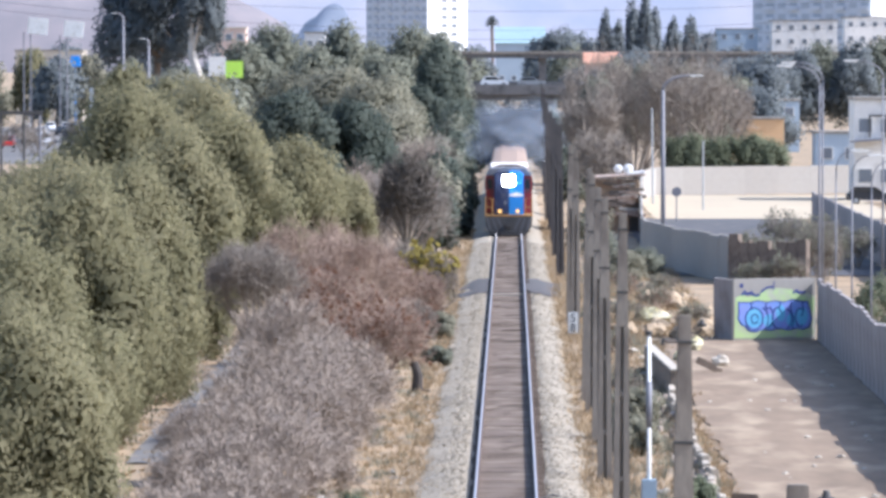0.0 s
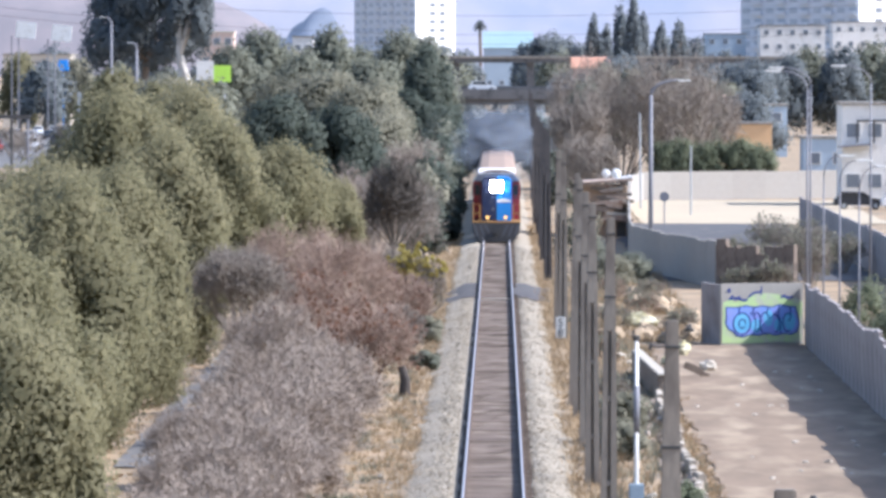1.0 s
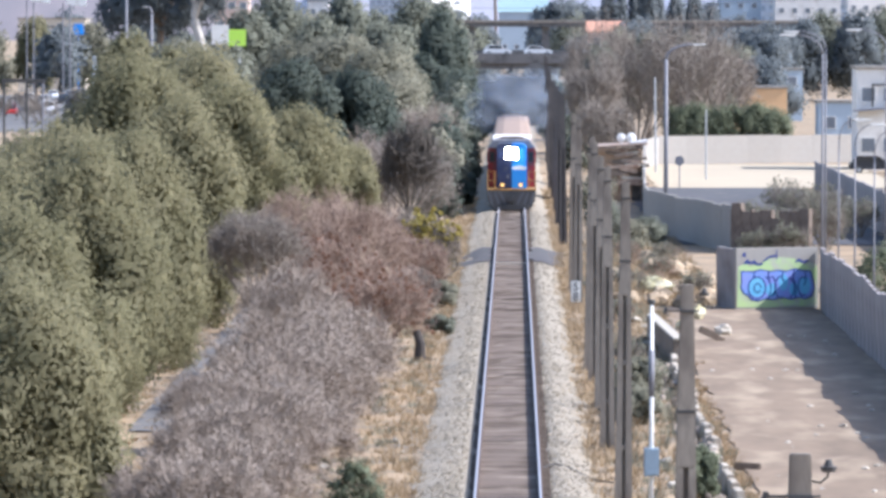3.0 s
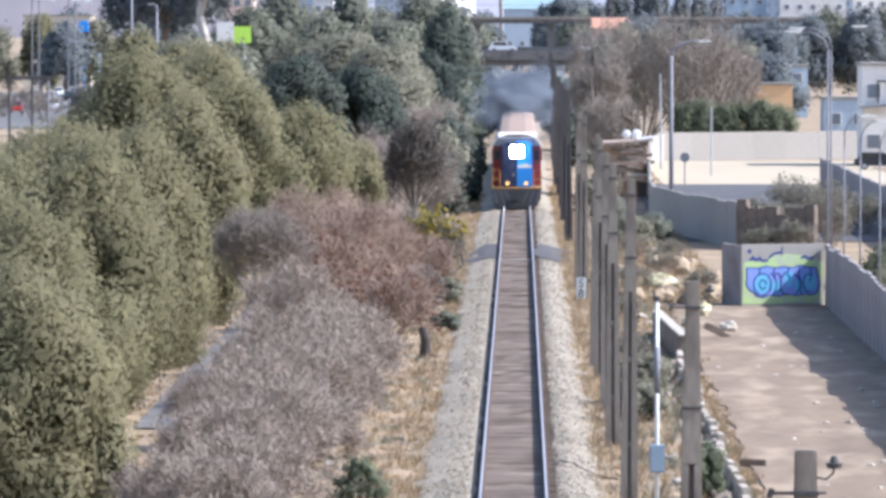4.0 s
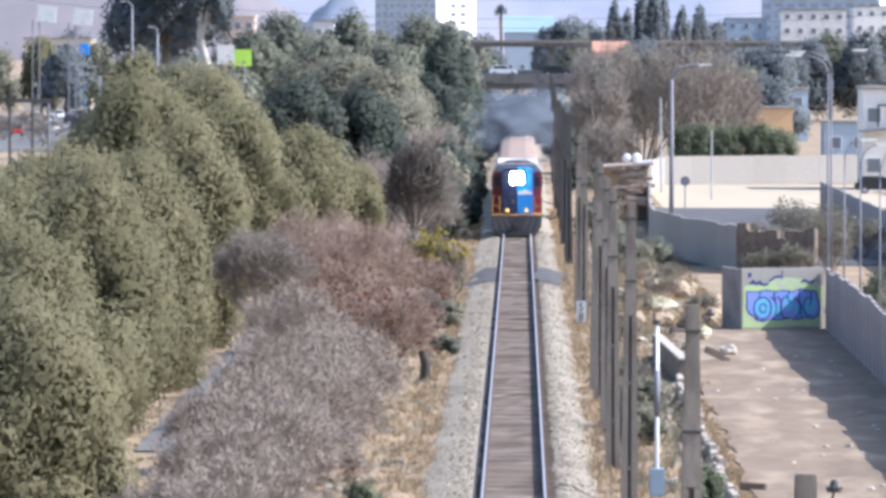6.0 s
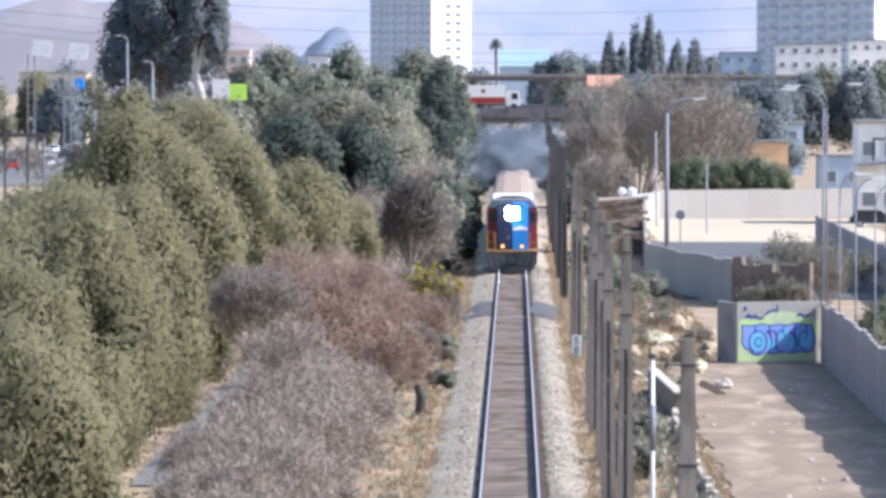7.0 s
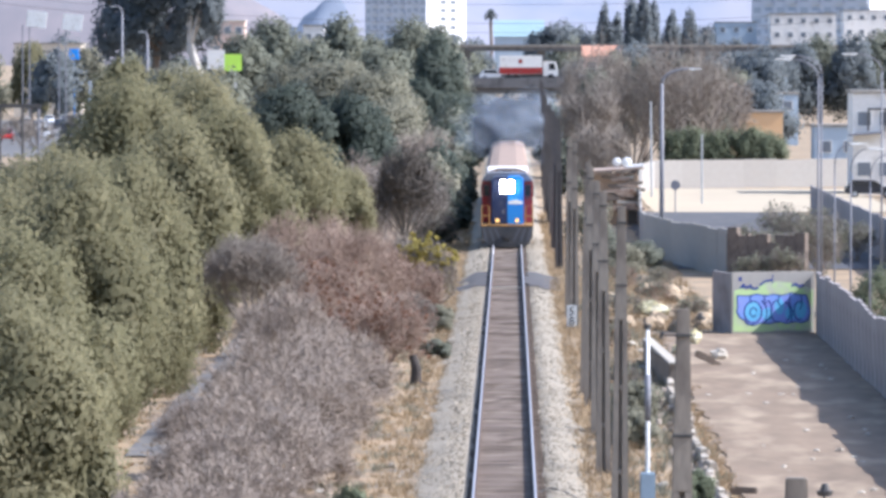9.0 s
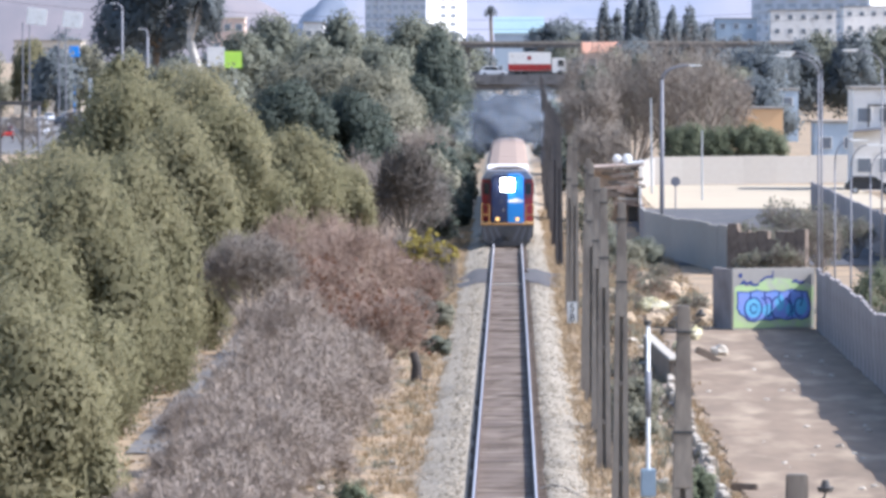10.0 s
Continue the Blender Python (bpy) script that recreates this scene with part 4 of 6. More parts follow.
twig_tree("bare_tree", "leafless pinkish-grey tree beside the line", -9.6, 378, 5.0, 6.6, TWIGGREY, 402, stems=9, split=5, levels=4, rmin=0.009, category="tree")
twig_tree("conifer", "dark brownish conifer with ragged boughs", -5.75, 318, 3.6, 7.7, TWIGDARK, 15, stems=13, split=6, levels=3, r=0.05, rmin=0.022, spread=0.8, clear=1.9, category="tree")
leafy_tree("green_shrub", "small green shrub beside the ballast", -2.75, 226, 0.95, 0.8, MIDLEAF, 16, z0=0.0, count=3000, leaf=(0.14, 0.09), n=8, category="shrub", r=0.04)
leafy_tree("green_shrub", "small green shrub beside the ballast", -2.95, 248, 1.2, 1.2, GREYLEAF, 17, z0=0.0, count=3000, leaf=(0.14, 0.09), n=8, category="shrub", r=0.04)
leafy_tree("green_shrub", "small green shrub beside the ballast", -3.95, 147, 1.3, 1.15, BUSHLEAF, 18, z0=-0.3, count=1500, leaf=(0.14, 0.045), n=18, shell=0.15, droop=0.3, category="shrub", r=0.04)

# thicket that crowds the line beyond the bushes; many shrubs added in place of shade and haze
for i, (x, y, w, h, m) in enumerate([(-3.6, 385, 1.7, 1.8, DARKLEAF), (-3.6, 402, 1.8, 2.2, DARKLEAF), (-3.7, 425, 2.0, 2.6, DARKLEAF), (-3.7, 450, 2.2, 3.0, DARKLEAF), (-4.6, 356, 2.2, 3.0, DARKLEAF), (-4.6, 376, 2.4, 3.4, DARKLEAF), (-5.4, 396, 3.4, 5.0, GREYLEAF), (-5.0, 415, 3.6, 5.2, DARKLEAF), (-5.2, 440, 3.8, 6.2, MIDLEAF),
                                     (-5.0, 468, 3.8, 6.6, DARKLEAF), (-5.0, 495, 4.0, 7.2, MIDLEAF), (-5.0, 525, 4.0, 7.6, DARKLEAF), (-4.9, 560, 4.0, 8.0, DARKLEAF), (-6.4, 640, 4.2, 8.4, DARKLEAF), (-6.6, 700, 4.4, 8.0, DARKLEAF), (-7.0, 770, 4.6, 6, DARKLEAF),
                                     (5.6, 470, 3.0, 3.6, MIDLEAF), (5.4, 505, 3.0, 4.2, MIDLEAF), (5.4, 545, 3.2, 4.8, MIDLEAF), (5.2, 590, 3.2, 5.0, DARKLEAF), (5.2, 640, 3.4, 5.4, MIDLEAF), (5.2, 700, 3.6, 5.6, DARKLEAF), (5.4, 770, 3.8, 5.2, MIDLEAF),
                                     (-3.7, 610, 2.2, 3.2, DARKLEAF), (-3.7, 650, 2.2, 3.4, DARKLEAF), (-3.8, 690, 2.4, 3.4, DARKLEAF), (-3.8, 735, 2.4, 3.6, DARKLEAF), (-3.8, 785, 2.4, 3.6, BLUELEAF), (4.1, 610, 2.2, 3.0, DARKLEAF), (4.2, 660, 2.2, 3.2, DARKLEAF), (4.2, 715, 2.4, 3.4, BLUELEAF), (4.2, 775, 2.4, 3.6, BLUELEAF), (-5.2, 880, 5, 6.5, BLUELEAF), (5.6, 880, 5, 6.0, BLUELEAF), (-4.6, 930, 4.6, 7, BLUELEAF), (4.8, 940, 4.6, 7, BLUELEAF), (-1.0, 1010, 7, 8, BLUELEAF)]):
    leafy_tree("thicket_shrub", "dark overgrown shrub by the line, some added for shade and haze", x, y, w, h, m, 700 + i, z0=0.1, count=1700, leaf=(0.36, 0.2), n=16, category="shrub", r=0.08, group="thicket along the line")

# bare grove behind the poles on the far side
for i, (x, y, w, h) in enumerate([(7.5, 520, 6, 13.0), (12, 540, 9, 16.0), (16.5, 535, 9, 16.8), (9.5, 600, 9, 16.0), (20, 560, 9, 15.4), (7.2, 440, 4.5, 9.0)]):
    twig_tree("bare_grove_tree", "tall leafless brown tree of a grove", x, y, w, h, TWIGBROWN, 60 + i, stems=12, split=4, levels=4, r=0.12, rmin=0.014, spread=0.75, category="tree")
for i, (x, y, h) in enumerate([(9.0, 575, 10.5), (14.2, 590, 12.0), (18.5, 600, 11.5), (12, 640, 12.5), (22, 610, 10.5)]):
    leafy_tree("grove_tree", "dusty grey-green tree in the bare grove", x, y, 4.6, h, GREYLEAF if i % 2 else MIDLEAF, 90 + i, z0=2.0, count=4500, leaf=(0.34, 0.16), n=24)
for i in range(6):
    leafy_tree("hedge_shrub", "clipped green hedge plant behind the wall", 15.6 + i * 1.75, 522, 3.2, 4.9 + 0.3 * math.sin(i * 2.1), BUSHLEAF, 80 + i, z0=0.2, count=5000, leaf=(0.26, 0.1), droop=0.5, n=16, group="hedge behind the wall", category="hedge")

# painted wall across the yard's end
gw = thing("painted_wall", "concrete end wall with a blue bubble-letter graffiti", "wall", pose(11.7, 246.6, 0, 0, 0, 17) @ pose(-11.7, -246.6, 0), kind="structure")
LIME = mat("lime_paint", (0.46, 0.62, 0.25), (0.42, 0.52, 0.30), fine=4, coarse=0.6, bump=0.1, dirt=(0.45, 0.44, 0.38), dirt_amount=0.35)
part("slab", Shape().box(9.75, 13.6, 246.5, 246.75, -0.1, 2.72), WALLPALE, gw, bevel=0.02)
lime = [(9.8, 0.12), (11.2, 0.1), (12.4, 0.16), (13.5, 0.1), (13.52, 1.9), (13.2, 2.08), (12.9, 1.96), (12.5, 2.22), (11.9, 2.3), (11.3, 2.24), (10.9, 2.02), (10.4, 1.92), (10.2, 2.04), (9.86, 1.9)]
part("lime_coat", Shape().prism(lime, "y", 246.494, 246.52), LIME, gw, "ragged coat of lime green spray paint")
VIOLET = mat("violet_paint", (0.30, 0.28, 0.66), (0.17, 0.34, 0.70), fine=3, coarse=0.9, bump=0.05)
INK = mat("dark_blue_paint", (0.03, 0.05, 0.20), (0.04, 0.06, 0.24), fine=3, coarse=0.9, bump=0.05)
TURQ = mat("turquoise_paint", (0.13, 0.42, 0.68), (0.20, 0.50, 0.72), fine=3, coarse=0.9, bump=0.05)


def scaled(pts, k):
    cx, cz = sum(p[0] for p in pts) / len(pts), sum(p[1] for p in pts) / len(pts)
    return [(cx + (x - cx) * k, cz + (z - cz) * (1 - (1 - k) * 2.2)) for x, z in pts]


def stroke(name, pts, w, y, material, label):
    """A painted brush stroke along a line of plan points on the wall, one thin ribbon."""
    sh = Shape()
    for i, (x, z) in enumerate(pts):
        a, b = pts[max(i - 1, 0)], pts[min(i + 1, len(pts) - 1)]
        d = math.hypot(b[0] - a[0], b[1] - a[1])
        nx, nz = -(b[1] - a[1]) / d * w / 2, (b[0] - a[0]) / d * w / 2
        sh.v += [(x + nx, y, z + nz), (x - nx, y, z - nz), (x + nx, y + 0.004, z + nz), (x - nx, y + 0.004, z - nz)]
    for i in range(len(pts) - 1):
        k = i * 4
        sh.f += [(k, k + 1, k + 5, k + 4), (k, k + 4, k + 6, k + 2), (k + 1, k + 3, k + 7, k + 5)]
    return part(name, sh, material, gw, label)


def arc(cx, cz, rx, rz, a0, a1, n=14):
    return [(cx + rx * math.cos(math.radians(a0 + (a1 - a0) * j / n)), cz + rz * math.sin(math.radians(a0 + (a1 - a0) * j / n))) for j in range(n + 1)]


edge = [(9.96, 1.72), (9.98, 1.2), (9.94, 0.98), (10.08, 0.72), (10.3, 0.6), (10.45, 0.42), (10.75, 0.36), (11.1, 0.46), (11.5, 0.42), (11.9, 0.52), (12.3, 0.42), (12.7, 0.5), (13.0, 0.44), (13.3, 0.56),
        (13.42, 0.9), (13.34, 1.3), (13.24, 1.7), (12.8, 1.74), (12.5, 1.82), (12.1, 1.7), (11.7, 1.76), (11.3, 1.7), (10.9, 1.78), (10.5, 1.7)]
part("outline", Shape().prism(edge, "y", 246.486, 246.495), INK, gw, "dark blue painted outline")
part("letter_fill", Shape().prism(scaled(edge, 0.965), "y", 246.482, 246.49), VIOLET, gw, "violet painted letters")
for cx, cz, rx, rz in ((10.72, 0.98, 0.36, 0.42), (11.4, 0.86, 0.26, 0.3), (11.95, 1.2, 0.22, 0.36), (12.45, 0.9, 0.24, 0.3), (12.95, 1.05, 0.26, 0.4)):
    part("letter_shading", Shape().prism(arc(cx, cz, rx, rz, 0, 345, 18), "y", 246.478, 246.484), TURQ, gw, "turquoise painted shading")
STROKES = [arc(10.72, 0.96, 0.40, 0.48, -100, 250, 20), arc(10.74, 0.96, 0.16, 0.2, 0, 330, 10), [(10.62, 1.72), (10.58, 1.5), (10.62, 1.36)], arc(11.05, 0.95, 0.32, 0.5, -70, 80), arc(11.3, 1.05, 0.3, 0.46, -80, 70),
           [(11.28, 1.72), (11.24, 1.5), (11.36, 1.36)], arc(11.85, 0.98, 0.3, 0.48, 80, 290), [(11.95, 1.72), (11.88, 1.4), (12.0, 1.2)], arc(12.2, 0.95, 0.26, 0.42, -80, 90), [(12.45, 1.76), (12.4, 1.35), (12.55, 1.0), (12.5, 0.5)],
           arc(12.85, 1.0, 0.22, 0.4, 60, 300), [(12.95, 1.72), (13.0, 1.3), (12.9, 1.05)]]
for k, pts in enumerate(STROKES):
    stroke("letter_stroke", pts, 0.055, 246.474 - 0.0004 * k, INK, "dark blue letter line")
TAGS = [[(10.12, 2.0), (10.3, 2.2), (10.42, 2.02), (10.62, 2.16), (10.7, 1.98), (11.0, 2.02)], [(10.2, 2.06), (10.5, 2.08), (10.9, 1.96)], [(11.02, 2.12), (11.3, 2.32), (11.6, 2.36)], [(12.5, 2.08), (12.72, 2.2), (12.8, 2.06), (13.1, 2.14)],
        [(12.55, 2.14), (13.05, 2.08)], arc(10.14, 2.42, 0.05, 0.06, 0, 330, 8), [(11.62, 2.2), (11.64, 2.62)]]
for k, pts in enumerate(TAGS):
    stroke("tag", pts, 0.085 if k != 6 else 0.04, 246.488 - 0.0004 * k, INK, "small dark scrawled tag")


# ---- street lamps and posts ----
def street_lamp(x, y, h, arm, label, r=0.09, metal=None):
    metal = metal or GREYP
    t = thing("street_lamp", label, "street lamp", pose(x, y, 0))
    part("mast", Shape().tube((0, 0, -0.2), (0, 0, h - 0.9), r, r * 0.6, 10), metal, t, smooth=True)
    pts = [(arm * (1 - math.cos(a)) , 0, h - 0.9 + 0.9 * math.sin(a)) for a in [k * math.pi / 2 / 7 for k in range(8)]]
    part("arm", Shape().bent(pts, r * 0.6, r * 0.4, 8), metal, t, smooth=True)
    sg = 1 if arm > 0 else -1
    hd = Shape().prism([(arm - 0.1 * sg, h + 0.06), (arm + 0.75 * sg, h + 0.04), (arm + 0.8 * sg, h - 0.04), (arm + 0.1 * sg, h - 0.10)], "y", -0.16, 0.16)
    part("lamp_head", hd, WHITE, t, "pale lamp head", bevel=0.03)
    part("base", Shape().box(-0.2, 0.2, -0.2, 0.2, -0.05, 0.25), CONCRETE, t)
    return t


street_lamp(9.6, 350, 11.2, 1.7, "tall grey street lamp inside the enclosure", 0.17)
street_lamp(14.5, 262, 12.0, -1.25, "tall grey street lamp behind the yard wall", 0.065)
street_lamp(16.2, 290, 12.1, -1.4, "tall grey street lamp behind the yard wall", 0.065)
street_lamp(19.3, 290, 12.2, -1.3, "tall grey street lamp farther down the road", 0.065)
for y in (253, 241, 228):
    street_lamp(14.75, y, 8.2, 0.7, "slim grey lamp post behind the yard wall", 0.05)


# ---- rough ground between the poles and the yard ----
TAN = mat("tan_rock", (0.26, 0.195, 0.125), (0.37, 0.29, 0.195), fine=6, coarse=1, obrand=0.6, bump=0.6)
PALESTONE = mat("pale_stone", (0.48, 0.44, 0.37), (0.34, 0.30, 0.24), fine=7, coarse=1.2, obrand=0.6, bump=0.5)
YELLOWBLOCK = mat("yellowed_block", (0.62, 0.56, 0.30), (0.55, 0.50, 0.33), fine=5, coarse=1, bump=0.4, dirt=(0.5, 0.48, 0.4), dirt_amount=0.3)
RUBBLE = mat("rubble_stone", (0.19, 0.155, 0.12), (0.32, 0.27, 0.215), fine=6, coarse=1, obrand=0.9, bump=0.6)
TIN = mat("rusty_tin", (0.30, 0.22, 0.165), (0.40, 0.32, 0.25), fine=7, coarse=0.8, bump=0.3, rough=0.6, dirt=(0.22, 0.13, 0.09), dirt_amount=0.35)
OCHRE = mat("ochre_wall", (0.33, 0.235, 0.16), (0.42, 0.31, 0.22), fine=6, coarse=0.7, dirt=(0.32, 0.24, 0.17), dirt_amount=0.3)
ORANGE = mat("orange_wall", (0.66, 0.42, 0.22), (0.70, 0.48, 0.28), fine=5, coarse=0.4, bump=0.1)
HOUSEWHITE = mat("house_white", (0.74, 0.72, 0.69), (0.62, 0.60, 0.57), fine=4, coarse=0.3, bump=0.1, dirt=(0.5, 0.47, 0.43), dirt_amount=0.2)

# low stone wall along the yard, whole at its far end and tumbled nearer
low = thing("low_wall", "low tumbled stone wall along the yard's edge", "wall", kind="structure")
rng = np.random.default_rng(21)
stone_meshes = [mesh_of("stone", Shape().blob((0, 0, 0), (1, 1, 1), 40 + k, 0.7, 1), RUBBLE) for k in range(6)]
block_meshes = [mesh_of("block", Shape().box(-0.15, 0.15, -0.72, 0.72, -0.1, 0.4 + 0.05 * k, top=(0.8, 0.96)), WHITEWASH, bevel=0.03) for k in range(3)]
for k in range(70):
    d = 104 + 1.46 * k
    o = new("block", block_meshes[int(rng.integers(3))])
    o.parent = low
    o.matrix_basis = pose(5.95 + 0.07 * math.sin(d * 0.31) + rng.normal() * 0.03, d, rng.uniform(-0.12, 0.03), rng.normal() * 2, rng.normal() * 4, rng.normal() * 2.5)
for k in range(290):
    d = 104 + 102 * k / 290 + rng.normal() * 0.15
    x = 5.6 + rng.normal() * 0.25 + 0.1 * math.sin(d * 0.5)
    o = new("stone", stone_meshes[k % 6])
    o.parent = low
    s = rng.uniform(0.08, 0.2)
    o.matrix_basis = pose(x, d, s * 0.35 + 0.15 * rng.random() ** 3, *rng.uniform(0, 360, 3)) @ Matrix.Diagonal((s * 1.3, s, s * 0.8, 1))
cop = thing("coped_wall", "low wall with a whitewashed coping", "wall", kind="structure")
core = Shape().box(-0.2, 0.2, 0, 17, -0.1, 0.92)
part("masonry", core, RUBBLE, cop, m=pose(6.2, 206, 0, 0, 0, 1.9), bevel=0.03)
part("coping", Shape().box(-0.22, 0.22, -0.1, 17.1, 0.92, 1.02), PALESTONE, cop, "whitewashed coping slabs", m=pose(6.2, 206, 0, 0, 0, 1.9), bevel=0.03)


def rock(name, label, x, y, size, material, seed, z=None, rot=0):
    s = Shape().blob((0, 0, 0), (size[0] / 2, size[1] / 2, size[2] / 2), seed, 0.55, 2)
    return thing(name, label, "rock", pose(x, y, size[2] * 0.32 if z is None else z, 0, 0, rot), shape=s, material=material)


rock("boulder", "pale broken concrete block in the yard", 8.55, 226, (0.75, 0.6, 0.55), PALESTONE, 1)
rock("boulder", "yellowish concrete block at the yard's edge", 7.95, 238, (0.6, 0.5, 0.8), YELLOWBLOCK, 2)
rock("boulder", "yellowish concrete lump in the dry grass", 6.75, 262, (1.5, 0.9, 0.85), YELLOWBLOCK, 3)
rock("boulder", "yellowish concrete block at the yard's edge", 7.0, 230, (0.5, 0.5, 0.5), YELLOWBLOCK, 4)
for i in range(34):
    x, y = rng.uniform(5.2, 9.6), rng.uniform(249, 300)
    k = rng.uniform(0.25, 1.1)
    rock("boulder", "tan boulder in rough dry ground", x, y, (k * 1.3, k, k * 0.7), TAN, 10 + i, rot=rng.uniform(0, 360))
for i in range(26):
    x, y = rng.uniform(4.0, 6.2), rng.uniform(150, 240)
    k = rng.uniform(0.15, 0.4)
    rock("loose_stone", "loose pale stone beside the tumbled wall", x, y, (k * 1.3, k, k * 0.7), PALESTONE, 60 + i, rot=rng.uniform(0, 360))
for i in range(40):
    x, y = rng.uniform(6.8, 12.5), rng.uniform(135, 235)
    k = rng.uniform(0.08, 0.2)
    rock("yard_stone", "small stone lying in the yard", x, y, (k * 1.4, k, k * 0.7), PALESTONE, 100 + i, rot=rng.uniform(0, 360))
for i in range(26):
    x, y = rng.uniform(-5.2, -2.7), rng.uniform(140, 225)
    k = rng.uniform(0.08, 0.22)
    rock("verge_stone", "small pale stone on the dry verge", x, y, (k * 1.4, k, k * 0.7), PALESTONE, 160 + i, rot=rng.uniform(0, 360))
for i in range(16):
    x, y = rng.uniform(-12.2, -9.0), rng.uniform(142, 171)
    k = rng.uniform(0.2, 0.6)
    rock("earth_clod", "clod of dry brown earth by the footpath", x, y, (k * 2.2, k, k * 0.6), TAN, 190 + i, rot=rng.uniform(-20, 20))
thing("loose_cable", "loose dark cable lying over the ballast", "cable", shape=Shape().bent([(0.95, 155.5, 0.24), (1.3, 155.9, 0.33), (1.7, 155.6, 0.25), (2.1, 154.6, 0.10), (2.5, 153.4, 0.05), (2.9, 153.2, 0.02)], 0.025, n=6), material=DARKSTEEL)
thing("broken_beam", "broken dark timber beam on the yard", "beam", pose(7.95, 222, 0.3, 0, 24, 10), shape=Shape().box(-0.5, 0.3, -0.12, 0.12, -0.15, 0.12).box(0.25, 0.6, -0.1, 0.14, -0.16, 0.04), material=BARK, bevel=0.03)
thing("broken_beam", "broken dark timber beam on the yard", "beam", pose(6.75, 158, 0.1, 0, 0, -25), shape=Shape().box(-0.4, 0.4, -0.08, 0.08, -0.12, 0.1), material=BARK, bevel=0.03)


# ---- grass and stones, too many to count ----
def tufts(name, label, spots, material, seed, blades=12, h=0.27, w=0.022, cat="grass"):
    rng = np.random.default_rng(seed)
    P = np.repeat(np.array(spots), blades, 0)
    n = len(P)
    a = rng.uniform(0, 2 * np.pi, n)
    r = rng.random(n) * 0.35 * P[:, 3]
    base = np.stack([P[:, 0] + np.cos(a) * r, P[:, 1] + np.sin(a) * r, P[:, 2] - 0.02], 1)
    d = np.stack([np.cos(a) * 0.5, np.sin(a) * 0.5, np.ones(n)], 1) + rng.normal(size=(n, 3)) * 0.25
    d /= np.linalg.norm(d, axis=1)[:, None]
    tip = base + d * (h * P[:, 3] * rng.uniform(0.5, 1.2, n))[:, None]
    side = np.stack([-np.sin(a), np.cos(a), 0 * a], 1) * w
    ob = quads(name, np.stack([base - side, base + side, tip + side * 0.2, tip - side * 0.2], 1), material)
    return tagged(ob, label, cat, kind="stuff")


rng = np.random.default_rng(5)
right = [(2.3 + abs(rng.normal()) * 0.9, rng.uniform(100, 420), 0.0, rng.uniform(0.5, 1.4)) for _ in range(1500)]
right += [(rng.uniform(3, 6.2), rng.uniform(110, 300), 0.0, rng.uniform(0.5, 1.5)) for _ in range(900)]
right += [(rng.uniform(5, 9.5), rng.uniform(248, 330), 0.0, rng.uniform(0.6, 1.8)) for _ in range(700)]
right += [(6.22 + abs(rng.normal()) * 0.25, rng.uniform(110, 246), 0.0, rng.uniform(0.3, 0.8)) for _ in range(700)]
tufts("dry_grass", "straw-coloured dry grass along the poles", right, STRAW, 6)
left = [(-2.4 - abs(rng.normal()) * 0.8, rng.uniform(110, 400), 0.0, rng.uniform(0.4, 1.2)) for _ in range(1100)]
left += [(rng.uniform(-9.5, -3), rng.uniform(120, 240), 0.0, rng.uniform(0.4, 1.2)) for _ in range(1100)]
left += [(-10.2 + rng.normal() * 0.5, rng.uniform(120, 300), 0.0, rng.uniform(0.3, 0.9)) for _ in range(500)]
left += [(-12.4 + rng.normal() * 0.5, rng.uniform(120, 300), 0.0, rng.uniform(0.3, 0.9)) for _ in range(500)]
tufts("dry_grass", "straw-coloured dry grass between the footpath and the line", left, STRAW, 7)
green = [(rng.uniform(3.4, 6.4), rng.uniform(120, 330), 0.0, rng.uniform(0.6, 1.6)) for _ in range(260)]
green += [(rng.uniform(-6, -2.8), rng.uniform(130, 300), 0.0, rng.uniform(0.5, 1.2)) for _ in range(160)]
tufts("weeds", "grey-green weeds in the dry grass", green, GREYLEAF, 8, blades=34)

n = 36000
rng = np.random.default_rng(9)
sx = np.where(rng.random(n) < 0.5, -1, 1) * (1.15 + np.minimum(np.abs(rng.normal(size=n)) * 0.85, 2.2))
sy = 136 + 230 * rng.random(n) ** 1.4
sz = np.interp(np.abs(sx), [1.15, 1.55, 2.05, 2.5, 2.6], [0.29, 0.27, 0.12, 0.0, 0.0])
c = np.stack([sx, sy, sz], 1)
k = rng.uniform(0.025, 0.06, n)[:, None]
off = rng.normal(size=(4, n, 3))
off /= np.linalg.norm(off, axis=2)[:, :, None]
tet = [c + o * k for o in off]
q = np.concatenate([np.stack([tet[a], tet[b], tet[d], tet[d]], 1) for a, b, d in ((0, 1, 2), (0, 2, 3), (0, 3, 1), (1, 3, 2))])
tri = bpy.data.meshes.new("ballast_stones")
tri.from_pydata(q[:, :3].reshape(-1, 3).tolist(), [], np.arange(len(q) * 3).reshape(-1, 3).tolist())
tri.materials.append(STONE)
tagged(new("ballast_stones", tri), "loose pale ballast stones on the shoulders of the line", "ballast", kind="stuff")

# dirt crossing over the ballast, its dark colour standing in for a cast shadow, with a timber edge
cross = strip("dirt_crossing", "dirt crossing laid over the ballast, darkened in place of a shadow", "crossing", [-2.5, -2.0, -1.6, -1.0], 288, 306, 1.0, lambda i: (0.02, 0.17, 0.32, 0.335)[i], CROSSM, 0.5)
strip("dirt_crossing", "dirt crossing laid over the ballast, darkened in place of a shadow", "crossing", [0.95, 1.6, 2.0, 2.8], 288, 306, 1.0, lambda i: (0.335, 0.32, 0.17, 0.02)[i], CROSSM, 0.5, seed=4)
